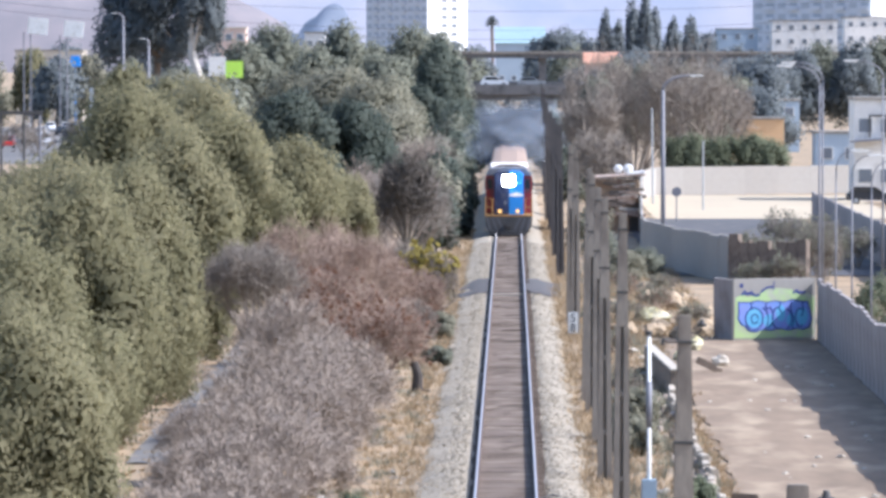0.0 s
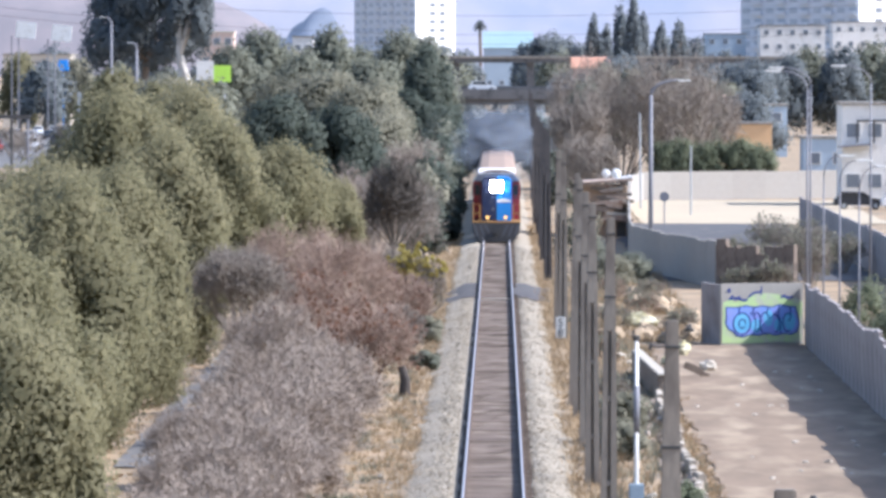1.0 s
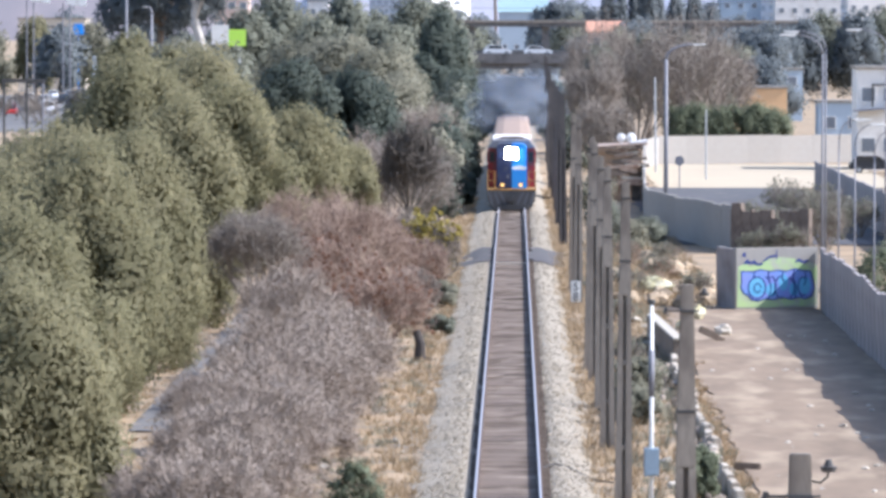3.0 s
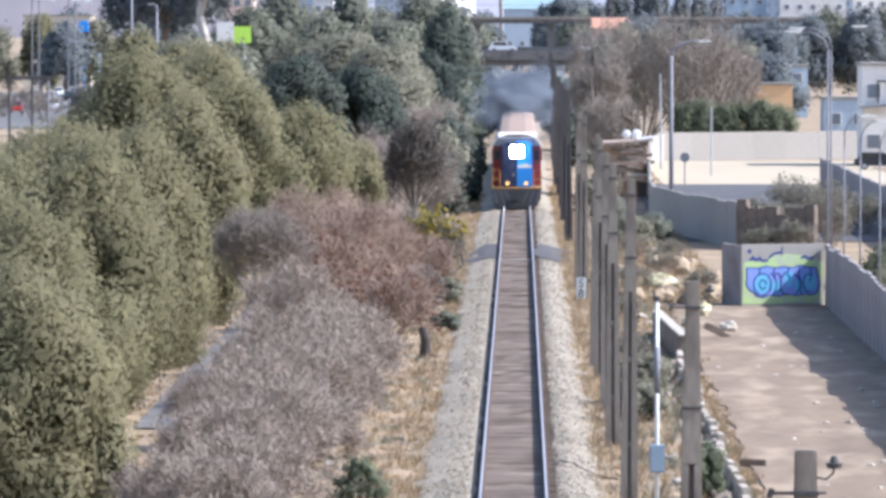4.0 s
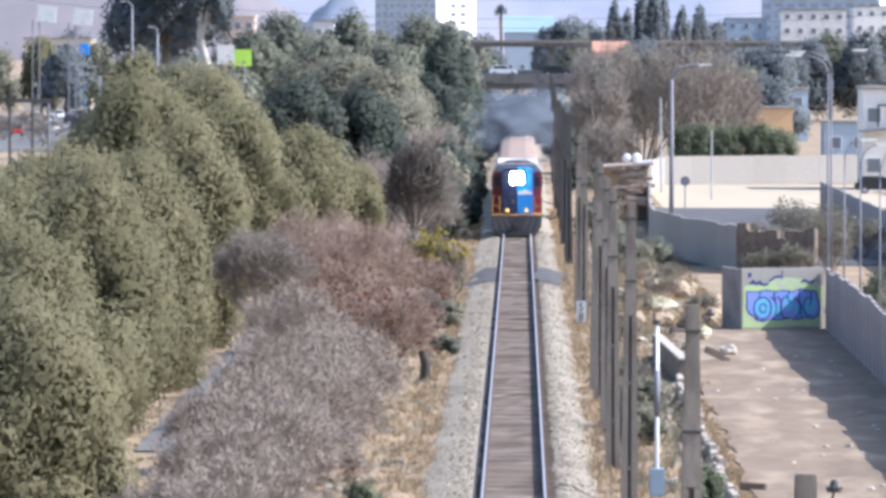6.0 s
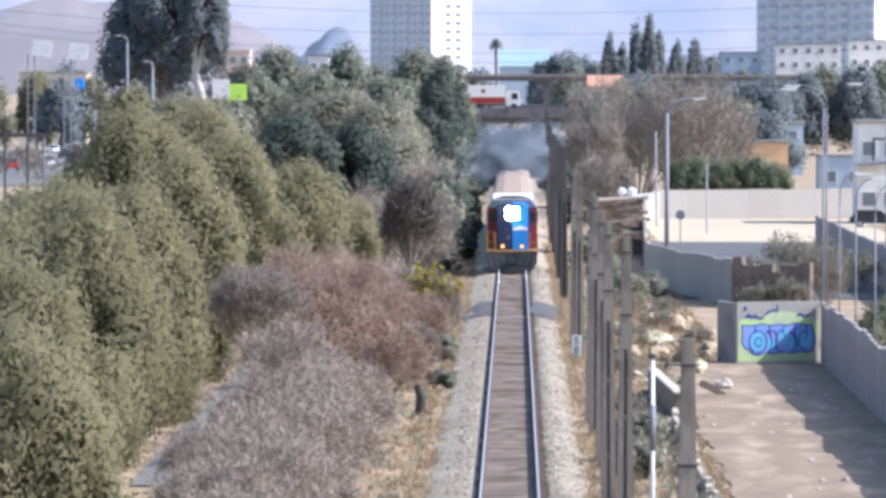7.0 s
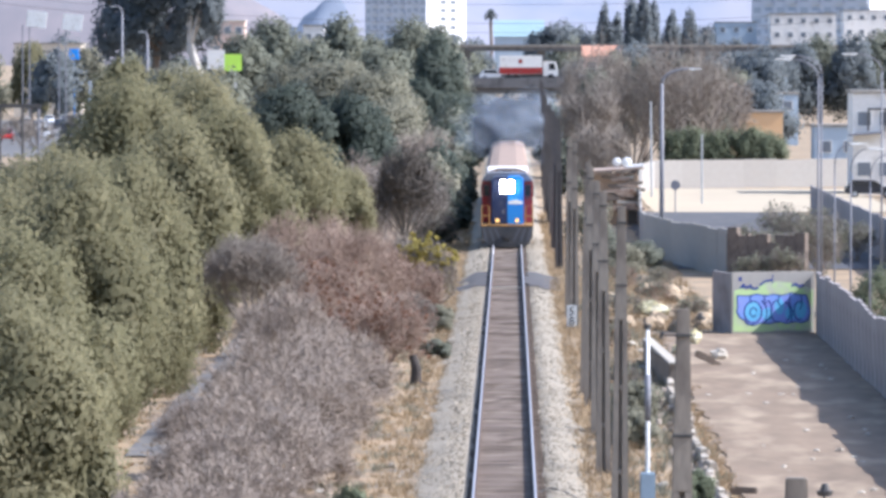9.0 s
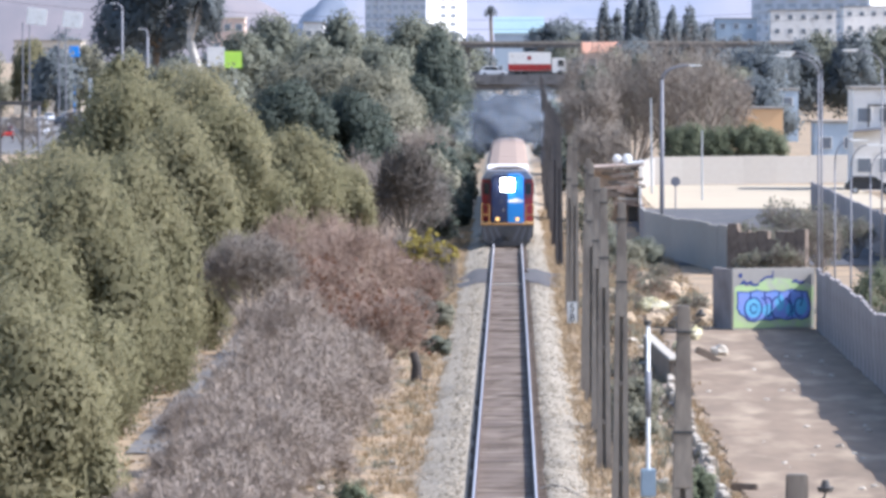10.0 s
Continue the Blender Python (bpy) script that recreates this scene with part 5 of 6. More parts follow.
thing("crossing_plank", "pale worn timber plank edging the crossing", "plank", pose(0, 286.6, 0.29), shape=Shape().box(-0.78, 0.78, -0.16, 0.16, -0.05, 0.05), material=PALESTONE, bevel=0.01)

# white post with its grey cabinet and a small sign post with numbers
post = thing("signal_post", "slim white metal post with a grey-blue cabinet", "post", pose(3.62, 141, 0))
part("mast", Shape().tube((0, 0, -0.2), (0, 0, 5.6), 0.065, 0.045, 10), WHITE, post, smooth=True)
part("mast_sleeve", Shape().tube((0, 0, 3.2), (0, 0, 4.35), 0.075, n=10), GREYP, post, "grey sleeve", smooth=True)
part("cap", Shape().tube((0, 0, 5.5), (0, 0, 5.62), 0.085, n=10), DARKSTEEL, post)
CABIN = mat("cabinet_blue_grey", (0.30, 0.37, 0.43), (0.25, 0.31, 0.36), rough=0.5, fine=8, coarse=1, bump=0.05)
cab = part("cabinet", Shape().box(-0.19, 0.19, -0.22, 0.1, 1.2, 1.9), CABIN, post, "grey-blue cabinet", bevel=0.02)
part("cabinet_door", Shape().box(-0.16, 0.16, -0.235, -0.22, 1.24, 1.86), CABIN, cab)
part("footing", Shape().box(-0.2, 0.2, -0.2, 0.2, -0.1, 0.15), CONCRETE, post)

WHITESIGN = mat("sign_white", (0.72, 0.72, 0.68), (0.62, 0.62, 0.58), rough=0.5, fine=5, coarse=1, bump=0.02)
board = thing("distance_board", "white distance board with black figures on a pole", "sign", pose(2.92, 250.6, 0))
part("plate", Shape().box(-0.22, 0.22, -0.03, 0.0, 0.2, 1.15), WHITESIGN, board, bevel=0.01, m=pose(0, 0, -0.1))
for txt, z in (("5", 0.62), ("8", 0.18)):
    cu = bpy.data.curves.new("figure", "FONT")
    cu.body, cu.size, cu.align_x, cu.extrude = txt, 0.52, "CENTER", 0.004
    cu.materials.append(DARKSTEEL)
    fo = new("figure", cu)
    fo.parent = board
    fo.matrix_basis = pose(0, -0.036, z, 90, 0, 0)
part("stake", Shape().box(-0.03, 0.03, 0.0, 0.05, -0.1, 1.0), STEEL, board)
thing("marker_box", "small white box fixed low on a concrete pole", "box", pose(2.93, 209.8, 1.15), shape=Shape().box(-0.12, 0.12, -0.1, 0.1, -0.15, 0.15).tube((0, 0, -1.2), (0, 0, -0.1), 0.03), material=WHITE, bevel=0.015)
thing("plant_pot_marker", "small yellow marker beside a pole", "marker", pose(2.72, 139.5, 0.2), shape=Shape().tube((0, 0, -0.25), (0, 0, 0.12), 0.12, 0.09, 10), material=YELLOWBLOCK, bevel=0.02)
stump = thing("tree_stump", "dark broken tree stump beside the bushes", "stump", pose(-3.35, 209, 0), shape=Shape().bent([(0, 0, -0.1), (0.03, 0, 0.6), (-0.1, 0.05, 1.1)], 0.24, 0.14, 9).bent([(0.05, 0, 0.05), (0.5, -0.1, 0.0)], 0.13, 0.06, 7), material=CHAR)

# bushes among the poles and beyond the yard wall
for i, (x, y, w, h, m) in enumerate([(4.1, 184, 1.6, 1.7, GREYLEAF), (3.9, 176, 1.4, 1.3, GREYLEAF), (5.4, 330, 2.2, 2.2, MIDLEAF), (6.2, 310, 2.6, 1.8, GREYLEAF), (5.0, 147, 0.9, 1.5, BUSHLEAF), (7.4, 318, 2.5, 1.6, MIDLEAF),
                                     (5.2, 360, 2.5, 3.0, GREYLEAF), (15.6, 238, 2.2, 3.2, BUSHLEAF), (16.6, 226, 2.4, 3.1, BUSHLEAF), (15.5, 218, 2.0, 2.9, BUSHLEAF)]):
    leafy_tree("shrub", "dusty shrub in dry ground", x, y, w, h, m, 300 + i, z0=0.0, count=3000, leaf=(0.16, 0.07), n=14, category="shrub", r=0.035)
for i, (x, y, w, h) in enumerate([(16.4, 330, 3.6, 4.4), (14.0, 326, 3.0, 2.8), (18.6, 335, 3.4, 3.8), (15.2, 318, 3.0, 2.6), (17.6, 316, 3.0, 2.8), (20.4, 330, 3.0, 3.0), (13.2, 302.5, 2.2, 1.8), (15.0, 301.5, 2.4, 2.3), (16.9, 306, 2.8, 4.2)]):
    twig_tree("dry_shrub", "dry grey-green shrub inside the enclosure", x, y, w, h, TWIGBROWN, 320 + i, stems=9, split=6, levels=3, r=0.03, extra=(GREYLEAF, 1800, (0.14, 0.08)), category="shrub")

for i, (x, y, w, h) in enumerate([(5.6, 262, 2.0, 1.5), (7.4, 276, 2.4, 1.5), (8.8, 262, 1.8, 1.2), (6.0, 290, 2.4, 1.8), (8.0, 294, 2.4, 1.4), (4.6, 236, 1.6, 1.2), (4.4, 206, 1.5, 1.2)]):
    twig_tree("dry_shrub", "dry brown shrub among rocks", x, y, w, h, TWIGRED if i % 2 else TWIGBROWN, 340 + i, stems=8, split=5, levels=3, r=0.025, extra=(GREYLEAF, 700, (0.12, 0.06)), category="shrub")

# shack behind the poles, with two dishes on its roof
shack = thing("shack", "ramshackle ochre shack with a rusty tin roof", "shack", pose(-0.5, 0, 0))
part("wall", Shape().box(6.3, 9.7, 398, 404, -0.1, 3.5), OCHRE, shack, bevel=0.02)
part("roof", Shape().prism([(6.0, 3.7), (10.1, 3.95), (10.1, 4.05), (6.0, 3.8)], "y", 397, 404.5), TIN, shack, "rusty tin roof")
board_rng = np.random.default_rng(41)
for k in range(16):
    w = board_rng.uniform(0.7, 2.6)
    shape = Shape().box(-w / 2, w / 2, -0.06, 0.06, -0.11, 0.11, m=pose(0, 0, 0, 0, board_rng.normal() * 7, 0))
    part("slat", shape, (TIN, BARK, PALESTONE, TIN, BARK)[k % 5], shack, "weathered board", m=pose(board_rng.uniform(7.2, 9.3), 397.6 - 0.05 * k, 3.5 - 0.15 * k + board_rng.normal() * 0.08))
for k in range(4):
    part("patch", Shape().box(-0.45, 0.45, -0.03, 0.03, -0.5, 0.5, m=pose(0, 0, 0, 0, board_rng.normal() * 5, 0)), (TIN, BARK)[k % 2], shack, "rusty sheet nailed over the wall", m=pose(6.8 + 0.8 * k, 397.9, 1.6 + 0.3 * math.sin(k * 2.0)))
# solid dark panel on the wall paints the shade of an open door
part("doorway", Shape().box(9.0, 9.65, 397.9, 398.02, 0, 2.0), DARKSTEEL, shack, "dark panel standing in for a shaded open doorway")
part("sheet", Shape().prism([(8.9, 4.02), (10.1, 4.08), (10.1, 4.25), (8.9, 4.12)], "y", 398, 401), WHITE, shack, "white roofing sheet")
for x, r in ((7.75, 0.32), (8.45, 0.36)):
    t = thing("satellite_dish", "white satellite dish on the shack roof", "satellite dish", pose(x, 399, 3.85))
    dish = Shape()
    rings = [[(rr * r * math.cos(a), -0.25 * r * (1 - rr * rr), 0.55 + rr * r * math.sin(a)) for a in [j * math.pi / 7 for j in range(14)]] for rr in (0.15, 0.5, 0.8, 1.0)]
    for ri in range(3):
        for j in range(14):
            dish.add([rings[ri][j], rings[ri][(j + 1) % 14], rings[ri + 1][(j + 1) % 14], rings[ri + 1][j]], [(0, 1, 2, 3)])
    dish.add([(a, b + 0.03, c) for a, b, c in rings[3]], [tuple(range(14))])
    part("bowl", dish, WHITE, t)
    part("mount", Shape().tube((0, 0.05, -0.05), (0, 0.05, 0.6), 0.03), STEEL, t)
thing("thin_pole", "thin pale pole behind the shack", "pole", pose(12.0, 470, 0), shape=Shape().tube((0, 0, -0.2), (-0.1, 0, 8.0), 0.1, 0.07, 8), material=STEEL)
thing("thin_pole", "thin grey pole inside the enclosure", "pole", pose(15.5, 450, 0), shape=Shape().tube((0, 0, -0.2), (0, 0, 5.6), 0.08, 0.06, 8), material=STEEL)
sp = thing("road_sign", "small dark round sign on a post", "sign", pose(12.5, 420, 0))
part("post", Shape().tube((0, 0, -0.2), (0, 0, 2.3), 0.05), GREYP, sp)
part("disc", Shape().tube((0, -0.04, 2.25), (0, 0.0, 2.25), 0.36, n=18), GREYP, sp)


def house(x, y, w, d, h, wallm, label, roofm=None, cols=3, floors=1, rot=0, flat=True):
    t = thing("house", label, "house", pose(x, y, 0, 0, 0, rot))
    part("wall", Shape().box(-w / 2, w / 2, 0, d, -0.1, h), wallm, t)
    if flat:
        part("roof", Shape().box(-w / 2 - 0.15, w / 2 + 0.15, -0.15, d + 0.15, h, h + 0.25), roofm or CONCRETE, t)
    else:
        part("roof", Shape().prism([(-0.4, h - 0.05), (d / 2, h + d * 0.22), (d + 0.4, h - 0.05)], "x", -w / 2 - 0.3, w / 2 + 0.3), roofm or TIN, t)
    for f in range(floors):
        for c in range(cols):
            cx = -w / 2 + w * (c + 0.5) / cols
            zz = h * (f + 0.35) / floors
            wf = part("window", Shape().box(cx - 0.65, cx + 0.65, -0.05, 0.02, zz, zz + 1.3), WHITE, t)
            part("pane", Shape().box(cx - 0.55, cx + 0.55, -0.07, -0.045, zz + 0.08, zz + 1.22), HOUSEPANE, wf)
    return t


# window glass lightened to grey-blue, with haze put into its colour
HOUSEPANE = mat("hazy_house_pane", (0.13, 0.15, 0.18), (0.18, 0.20, 0.23), rough=0.15, fine=1, coarse=0.2, bump=0, spec=0.5)
TILE = mat("clay_tile", (0.40, 0.19, 0.12), (0.48, 0.26, 0.18), fine=5, coarse=0.4, dirt=(0.3, 0.2, 0.15), dirt_amount=0.2)
PINK = mat("pinkish_render", (0.62, 0.48, 0.40), (0.55, 0.42, 0.36), fine=4, coarse=0.3, bump=0.1)
BLUEW = mat("pale_blue_render", (0.42, 0.50, 0.58), (0.36, 0.43, 0.50), fine=4, coarse=0.3, bump=0.1)
BEIGE = mat("beige_render", (0.60, 0.53, 0.43), (0.52, 0.46, 0.38), fine=4, coarse=0.3, bump=0.1)
house(32.2, 480, 5.6, 8, 8.6, HOUSEWHITE, "white two-storey house beyond the wall", floors=2, cols=3)
part("awning", Shape().prism([(-3.2, 5.0), (-0.4, 5.2), (-0.4, 5.4), (-3.2, 5.15)], "y", -1.8, 0), GREYP, bpy.data.objects["house"])
part("parapet_rail", Shape().box(-1.6, 2.6, -0.3, -0.2, 7.2, 7.35).box(-1.6, -1.45, -0.3, -0.2, 5.4, 7.2).box(-0.2, -0.05, -0.3, -0.2, 5.4, 7.2), DARKSTEEL, bpy.data.objects["house"])
house(27.0, 620, 6.4, 6, 5.3, ORANGE, "low orange-painted building behind the hedge", cols=0)
house(38, 540, 7, 8, 4.5, GREYP, "low grey shed beyond the enclosure", cols=2)
house(24.6, 640, 2.2, 3, 7.8, BEIGE, "narrow beige water tower among trees", TIN, flat=False, cols=0)
house(33, 720, 8, 8, 6.5, BLUEW, "pale blue house among trees", cols=3, floors=2)
house(34.5, 590, 5, 6, 4.2, BLUEW, "bluish shed behind the hedge", cols=2)
car(CARDARK, "dark parked car beyond the wall", pose(30.2, 470, 0.0))
car(CARWHITE, "white parked car beyond the wall", pose(34.0, 468, 0.0), 0.2)


# ---- town behind ----
def tower(x, y, w, d, h, rot, cols, side_cols, label, wallm, sidem):
    t = thing("tower_block", label, "tower block", pose(x, y, 0, 0, 0, rot))
    part("core", Shape().box(-w / 2, w / 2, 0.2, d, -0.1, h), sidem, t)
    part("facade", Shape().box(-w / 2, w / 2, 0.0, 0.2, -0.1, h), wallm, t)
    part("roof", Shape().box(-w / 2 - 0.3, w / 2 + 0.3, -0.3, d + 0.3, h, h + 0.8).box(-3, 3, d * 0.3, d * 0.6, h + 0.8, h + 4), CONCRETE, t)
    pane = mesh_of("window", Shape().box(-0.5, 0.5, -0.06, 0.06, 0, 1.5), TOWERPANE)
    side_pane = mesh_of("window", Shape().box(-0.5, 0.5, -0.06, 0.06, 0, 1.6), HOUSEPANE)
    ledge = mesh_of("balcony", Shape().box(-0.5, 0.5, -1.0, 0.0, -0.25, 0.0).box(-0.5, 0.5, -1.0, -0.94, 0, 0.9), wallm)
    for f in range(2, int(h / 3)):
        for c in range(cols):
            cx = -w / 2 + w * (c + 0.5) / cols
            o = new("window", pane)
            o.parent = t
            o.matrix_basis = pose(cx, -0.02, f * 3 + 0.6) @ Matrix.Diagonal((w / cols * 0.62, 1, 1, 1))
            if c % 2:
                o = new("balcony", ledge)
                o.parent = t
                o.matrix_basis = pose(cx, 0, f * 3 + 0.3) @ Matrix.Diagonal((w / cols * 0.8, 1, 1, 1))
        for c in range(side_cols):
            o = new("window", side_pane)
            o.parent = t
            o.matrix_basis = pose(w / 2 + 0.02, d * (0.3 + 0.5 * (c + 0.5) / side_cols), f * 3 + 0.6, 0, 0, 90) @ Matrix.Diagonal((d * 0.5 / side_cols * 0.6, 1, 1, 1))
    return t


# haze lightens the panes; front is coloured as shaded, sides as sunlit
TOWERPANE = mat("hazy_tower_pane", (0.36, 0.41, 0.48), (0.42, 0.47, 0.54), rough=0.2, fine=1, coarse=0.1, bump=0, spec=0.5)
TOWERSHADE = mat("tower_shaded_front", (0.58, 0.62, 0.68), (0.52, 0.56, 0.62), fine=1, coarse=0.05, bump=0)
TOWERSUN = mat("tower_lit_side", (0.80, 0.80, 0.78), (0.74, 0.74, 0.72), fine=1, coarse=0.05, bump=0)
tower(-40.5, 2000, 27, 24, 66, -35, 9, 2, "residential tower block far behind the trees, shade and sun painted on", TOWERSHADE, TOWERSUN)
tower(80, 1500, 37, 24, 60, -35, 10, 2, "wide tower block far behind the town, shade and sun painted on", TOWERSHADE, TOWERSUN)
house(72, 1380, 16, 14, 20.5, HOUSEWHITE, "white low-rise block below the tower", cols=5, floors=6)
house(92, 1400, 18, 14, 21.5, HOUSEWHITE, "white low-rise block below the tower", cols=6, floors=6)
house(56, 1390, 10, 14, 18.5, BLUEW, "bluish low-rise block below the tower", cols=3, floors=5)
TEAL = mat("pale_teal_roof", (0.22, 0.31, 0.34), (0.26, 0.35, 0.37), fine=1, coarse=0.1, bump=0)
house(2.5, 1500, 13, 20, 15.3, BLUEW, "long bluish hall with a pale turquoise roof", TEAL, flat=False, cols=4)

# second, lower bridge line with a pale parapet
far = thing("viaduct", "long pale-topped concrete viaduct in the distance", "viaduct", kind="structure")
part("deck", Shape().box(-40, 62, 1050, 1056, 11.7, 12.5), DARKCONC, far)
part("parapet", Shape().box(-40, 62, 1049.7, 1050, 12.5, 12.95), CONCRETE, far, "pale parapet")
for x in range(-36, 62, 14):
    part("pier", Shape().box(x - 0.7, x + 0.7, 1051, 1055, -0.1, 11.7), DARKCONC, far)
house(15.6, 950, 6, 8, 11.0, PINK, "house with a bright red tile roof", TILE, flat=False, cols=2, floors=3)
house(44, 960, 6, 8, 11, HOUSEWHITE, "white house among distant trees", cols=2, floors=3)
house(40, 860, 5, 8, 8, BLUEW, "bluish house among distant trees", cols=2, floors=2)
house(-82, 1000, 12, 10, 13.0, BEIGE, "long beige building with a flat roof", cols=0)
house(-50, 1000, 6, 8, 17, PINK, "pinkish apartment house behind tall trees", BEIGE, cols=3, floors=5)
house(-37.5, 1080, 4, 8, 16.5, HOUSEWHITE, "white house behind the tree row", cols=2, floors=4)

# trees of the town
rng = np.random.default_rng(77)
town = []
for k in range(42):
    d = rng.uniform(880, 1450)
    town.append((rng.uniform(-0.085, 0.072) * d, d, rng.uniform(8, 13), rng.uniform(8, 13.5) + (d - 880) * 0.004))
for k, (x, y, w, h) in enumerate(town):
    if abs(x) < 5 + w / 2:
        x = (5 + w / 2) * (1 if x > 0 else -1)
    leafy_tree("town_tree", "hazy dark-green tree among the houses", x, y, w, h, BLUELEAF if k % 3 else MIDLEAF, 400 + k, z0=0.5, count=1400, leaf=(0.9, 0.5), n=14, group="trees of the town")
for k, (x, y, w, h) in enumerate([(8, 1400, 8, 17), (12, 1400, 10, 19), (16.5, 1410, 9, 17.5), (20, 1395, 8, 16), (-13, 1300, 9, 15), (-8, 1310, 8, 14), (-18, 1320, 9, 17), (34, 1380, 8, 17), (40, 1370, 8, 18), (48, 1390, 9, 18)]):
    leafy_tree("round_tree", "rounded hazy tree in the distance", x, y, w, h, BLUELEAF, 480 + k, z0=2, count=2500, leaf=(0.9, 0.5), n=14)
for k, (x, h) in enumerate([(22, 22), (25, 20), (28.5, 24.5), (31, 26), (33.5, 23), (38, 20.5), (41.5, 21)]):
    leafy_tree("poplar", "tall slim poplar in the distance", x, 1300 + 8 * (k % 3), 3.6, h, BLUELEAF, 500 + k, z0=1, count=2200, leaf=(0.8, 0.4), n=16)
palm = thing("palm", "tall palm with a round head in the distance", "palm", pose(-5, 1480, 0))
part("trunk", Shape().bent([(0, 0, -0.2), (0.3, 0, 12), (0, 0, 21)], 0.45, 0.35, 8), BARK, palm)
q = []
prng = np.random.default_rng(4)
for k in range(60):
    a, b = prng.uniform(0, 6.28), prng.uniform(-0.7, 1.3)
    v = np.array([math.cos(a) * math.cos(b), math.sin(a) * math.cos(b), math.sin(b)])
    s = np.array([-math.sin(a), math.cos(a), 0]) * 0.35
    o = np.array([0, 0, 21.0])
    m = o + v * 1.3
    e = o + v * 2.4 + np.array([0, 0, -0.7])
    q += [[o - s * 0.3, o + s * 0.3, m + s, m - s], [m - s, m + s, e + s * 0.2, e - s * 0.2]]
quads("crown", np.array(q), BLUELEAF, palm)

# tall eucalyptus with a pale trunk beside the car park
leafy_tree("eucalyptus", "tall ragged eucalyptus with haze-tinted foliage", -50.5, 800, 15, 30, BLUELEAF, 601, z0=9.5, count=14000, leaf=(0.8, 0.35), droop=0.4, n=34, r=0.7)
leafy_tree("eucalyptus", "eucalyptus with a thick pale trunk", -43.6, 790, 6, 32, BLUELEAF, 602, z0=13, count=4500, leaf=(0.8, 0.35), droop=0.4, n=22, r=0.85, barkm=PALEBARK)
for k, (x, y, w, h) in enumerate([(-70, 935, 6, 12.6), (-79, 930, 6, 13.4), (-64, 940, 6, 12.0), (-86, 925, 6, 12.0), (-48, 700, 8, 11.5), (-41, 690, 8, 11), (-38, 640, 8, 10.6), (-33, 560, 8, 10.6), (-27.5, 520, 8, 10.4), (-29, 760, 7, 14), (-26.5, 770, 7, 13.5)]):
    leafy_tree("park_tree", "pale green tree round the car park", x, y, w, h, (GREYLEAF, OLIVE, MIDLEAF)[k % 3], 620 + k, z0=1, count=3800, leaf=(0.55, 0.28), n=22)
for k, (x, y, h) in enumerate([(46, 900, 13.5), (50, 905, 14.5), (55, 900, 15), (60, 910, 15.5), (41.5, 890, 12.5), (30, 760, 9.5), (36, 800, 11), (63, 880, 14.5), (28, 640, 8.5)]):
    leafy_tree("green_tree", "dark green tree beyond the road", x, y, 7.5, h, MIDLEAF if k % 2 else BLUELEAF, 640 + k, z0=1, count=4500, leaf=(0.55, 0.3), n=20)

# billboard, lamps and floodlights by the car park
SIGNGREEN = mat("billboard_green", (0.50, 0.80, 0.10), (0.45, 0.72, 0.10), rough=0.5, fine=2, coarse=0.2, bump=0)
bb = thing("billboard", "white and lime-green billboard on posts", "billboard", pose(-32.3, 640, 0))
part("panel", Shape().box(-1.95, 0.0, -0.1, 0.1, 10.0, 12.2), WHITE, bb, "white panel")
part("panel", Shape().box(0.0, 1.95, -0.1, 0.1, 9.8, 11.7), SIGNGREEN, bb, "lime-green panel")
for x in (-1.2, 1.2):
    part("post", Shape().tube((x, 0.2, -0.2), (x, 0.2, 10.5), 0.15), STEEL, bb)
street_lamp(-52.2, 760, 18, -0.9, "tall street lamp by the car park", 0.22)
street_lamp(-47.5, 740, 14.5, -0.5, "street lamp by the car park", 0.25)
for x, z in ((-77.3, 17.5), (-71.5, 17.0)):
    fl = thing("floodlight", "pale tilted panel on a mast", "floodlight", pose(x, 900, 0))
    part("mast", Shape().tube((-0.5, 0, -0.2), (-0.5, 0, z - 1.5), 0.1).tube((0.6, 0, -0.2), (0.6, 0, z - 1.5), 0.1), GREYP, fl)
    part("panel", Shape().box(-1.6, 1.6, -0.2, 0.1, z - 1.8, z + 0.8, m=pose(0, 0, 0, 0, 6, 0)), WHITE, fl, bevel=0.05)
# height of the tarpaulin chosen to fit the camera's view
thing("blue_tarpaulin", "bright blue tarpaulin on a post, set high to fit the camera's view", "tarpaulin", pose(-71.5, 925, 0), shape=Shape().box(-0.9, 0.9, -0.6, 0.6, 10.4, 12.2, top=(0.8, 0.8)).tube((0, 0, -0.1), (0, 0, 10.5), 0.12), material=BLUE, bevel=0.1)

# car park
lot = strip("car_park", "grey asphalt car park behind the trees", "car park", [-90, -75, -60, -48], 640, 960, 10, lambda i: 0.02, PATHM, 0.5)
for k, (x, y, p, lab) in enumerate([(-66.5, 745, CARRED, "red parked car"), (-63.6, 770, CARWHITE, "white parked car"), (-63.2, 805, CARGREY, "silver parked car"), (-62.6, 835, CARWHITE, "white parked car"),
                                    (-62.0, 880, CARGREY, "silver parked car"), (-59.8, 885, CARWHITE, "white parked car"), (-67.6, 790, CARDARK, "dark parked car"), (-70, 840, CARWHITE, "white parked car")]):
    car(p, lab + " in the car park", pose(x, y, 0.02, 0, 0, -90 + 5 * math.sin(k)), 0.15)
for k in range(14):
    p, lab = ((CARWHITE, "white"), (CARGREY, "silver"), (CARDARK, "dark"), (CARWHITE, "white"))[k % 4]
    car(p, lab + " parked car in a row of the car park", pose(-74 + (k % 7) * 2.7, 860 if k < 7 else 905, 0.02, 0, 0, -90 + 3 * math.sin(k * 2)), 0.2 * (k % 3 == 0))
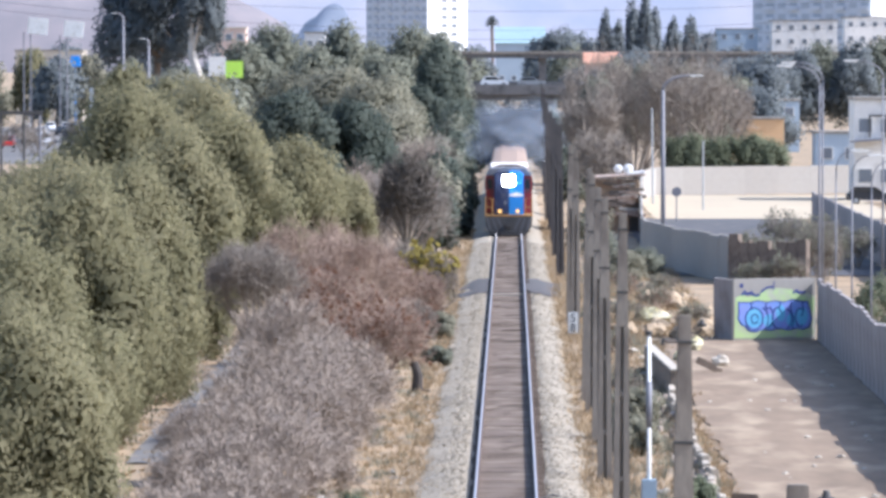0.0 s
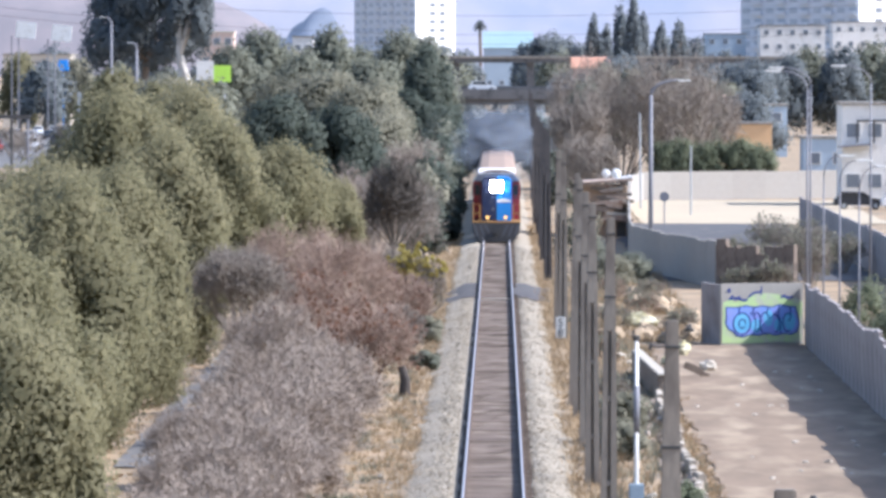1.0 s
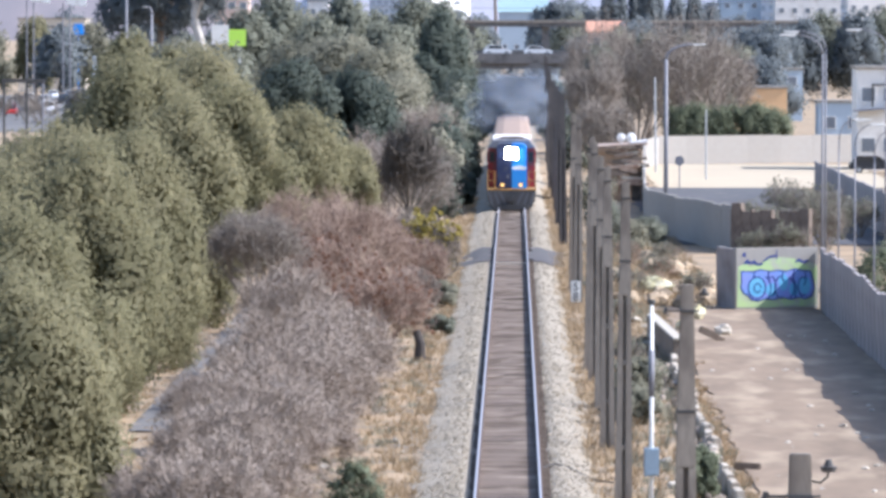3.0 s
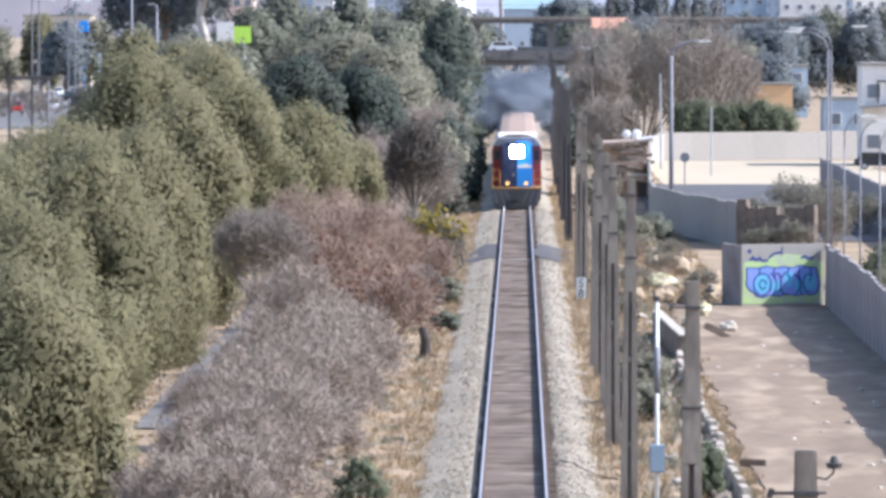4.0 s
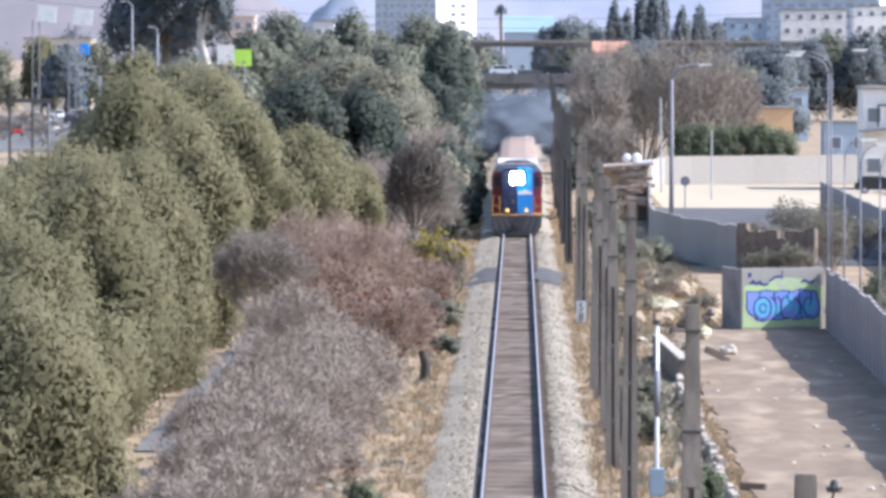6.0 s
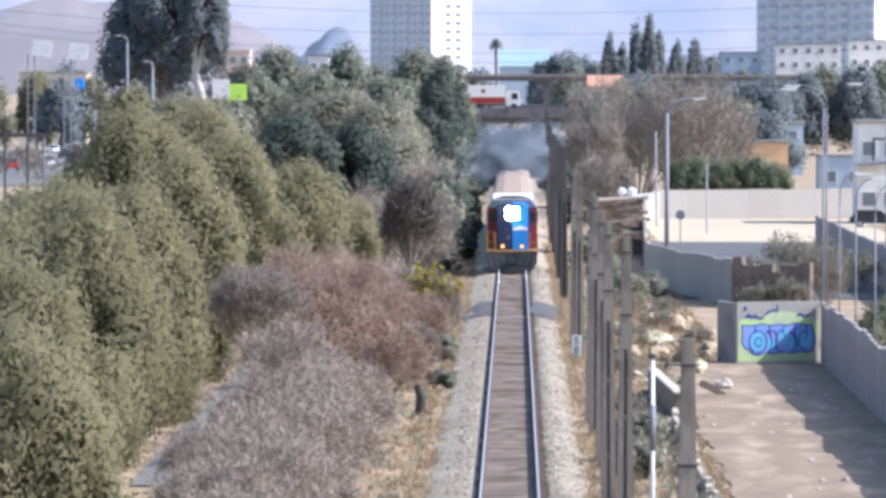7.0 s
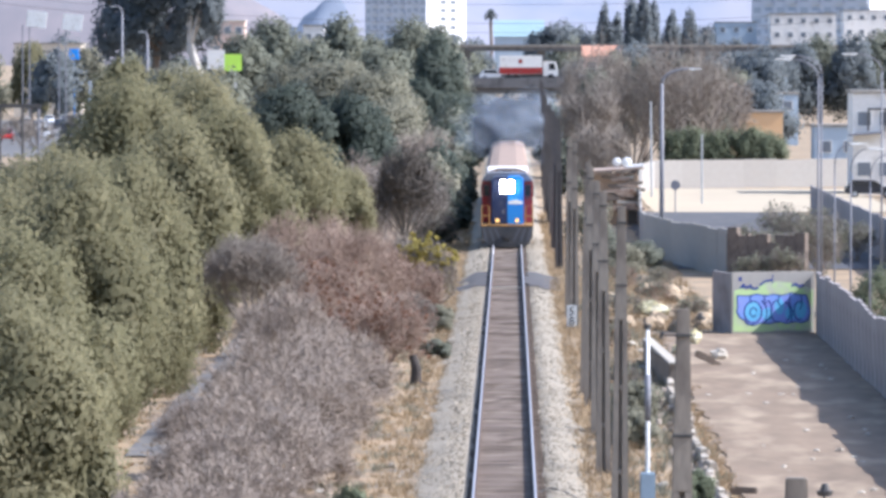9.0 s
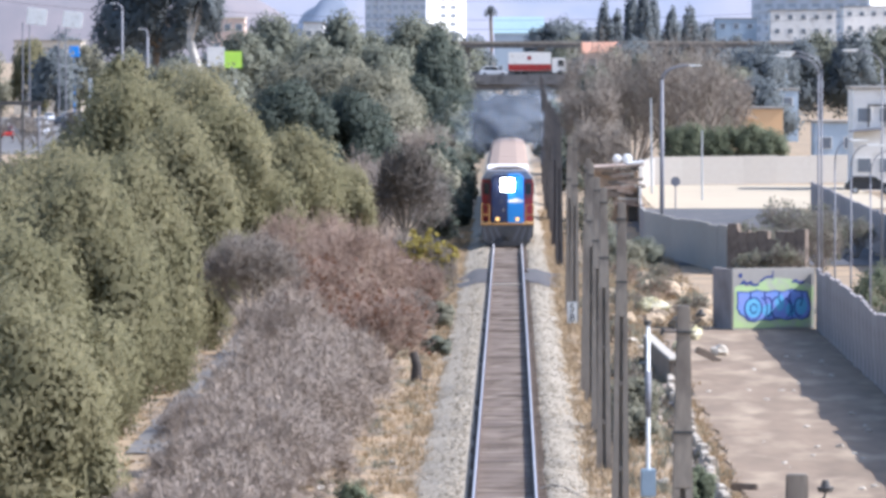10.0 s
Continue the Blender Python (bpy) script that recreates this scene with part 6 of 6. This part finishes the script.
for k, (x, y, w, h) in enumerate([(-58, 690, 5, 5.0), (-54, 700, 5, 5.4), (-62, 715, 5, 5.2), (-50.5, 705, 5, 6.5), (-66, 720, 4, 4.6)]):
    twig_tree("bare_park_tree", "small leafless tree at the car park", x, y, w, h, TWIGBROWN, 660 + k, stems=8, split=5, levels=3, r=0.07, rmin=0.018, category="tree")
gt = thing("gantry", "dark steel gantry by the car park", "gantry", pose(-42.0, 520, 0))
for x in (0, 2.1, 3.6):
    part("post", Shape().tube((x - 5, 0, -0.2), (x - 5, 0, 7.2), 0.12), DARKSTEEL if x < 3 else GREYP, gt)
part("beam", Shape().box(-5.2, -1.2, -0.12, 0.12, 6.9, 7.25), DARKSTEEL, gt)
thing("white_post", "pale thick post by the car park", "post", pose(-52, 700, 0), shape=Shape().tube((0, 0, -0.2), (0, 0, 8.3), 0.32, 0.3, 10), material=WHITE)

# power line across the background, hung between two far masts
pl = thing("power_line", "thin dark power cables between lattice masts", "power line")
for x in (-150, 150):
    ms = Shape()
    for sx in (-1.5, 1.5):
        for sy in (-1.5, 1.5):
            ms.tube((x + sx, 1200 + sy, -0.2), (x + sx * 0.25, 1200 + sy * 0.25, 36), 0.12, 0.08, 5)
    for z in range(3, 35, 4):
        f = 1 - 0.75 * z / 36
        ms.box(x - 1.5 * f, x + 1.5 * f, 1200 - 1.5 * f, 1200 - 1.5 * f + 0.1, z, z + 0.1)
    ms.box(x - 0.1, x + 0.1, 1196, 1204, 30, 30.25)
    part("mast", ms, STEEL, pl)
for z0, yy, sag in ((36, 1200, 10), (31, 1197, 9.5), (29, 1203, 11.5), (27.5, 1199, 12)):
    part("cable", Shape().bent([(-150 + 300 * k / 24, yy, z0 - sag * (1 - (2 * k / 24 - 1) ** 2)) for k in range(25)], 0.05, n=4), DARKSTEEL, pl)

# ---- sleepers ----
sl = thing("sleepers", "dark weathered timber sleepers half sunk in dirt", "sleepers", kind="structure")
sm = mesh_of("sleeper", Shape().box(-1.37, 1.37, -0.12, 0.12, 0.12, 0.26, top=(0.995, 0.92)), SLEEPER)
srng = np.random.default_rng(8)
for k in range(300):
    o = new("sleeper", sm)
    o.parent = sl
    o.matrix_basis = pose(srng.normal() * 0.03, 136 + k * 0.62 + srng.normal() * 0.03, srng.normal() * 0.008, 0, 0, srng.normal() * 0.6)
rest = Shape()
for k in range(900):
    y = 136 + (300 + k) * 0.62
    rest.box(-1.37, 1.37, y - 0.12, y + 0.12, 0.12, 0.262)
part("sleeper_run", rest, SLEEPER, sl)["kind"] = "stuff"


# ---- what moves ----
def motions():
    start, speed = 378.0, 3.88
    for t_ob, behind, wheels in TRAIN:
        walk(t_ob, [(t, pose(0, start + behind - speed * t, 0)) for t in (0, 2.5, 5, 7.5, 10)])
        steps = 56
        for w in wheels:
            y, z = w.location.y, w.location.z
            walk(w, [(10 * k / steps, pose(0, y, z, math.degrees(speed * 10 * k / steps / 0.46), 0, 0)) for k in range(steps + 1)])
    for puff, x, y, z in PUFFS:
        walk(puff, [(t, pose(x - 0.06 * t, y - 1.1 * t, z + 0.05 * t)) for t in (0, 5, 10)])
    rows = {
        car_b: (BY + 4.3, [(0, 3.2), (0.5, 6.3), (1, 9.3), (1.5, 12.3), (2.5, 17), (4, 24), (10, 29)]),
        car_c: (BY + 4.3, [(0, -22), (1.5, -6.5), (2, -3.2), (2.5, -0.2), (4, 10.5), (4.5, 11.5), (6, 16), (10, 23)]),
        car_d: (BY + 8.8, [(0, -12), (4, -8), (5, 0.2), (5.5, 2.8), (6, 5.6), (7.5, 11), (10, 17)]),
        lorry: (BY + 2.0, [(0, -20.5), (5, -20), (6.5, -8), (7.5, -0.3), (8, 1.0), (8.5, 2.2), (9, 2.9), (10, 4.2)])}
    for ob, (y, r) in rows.items():
        walk(ob, [(t, pose(x, y, DECK)) for t, x in r])


motions()
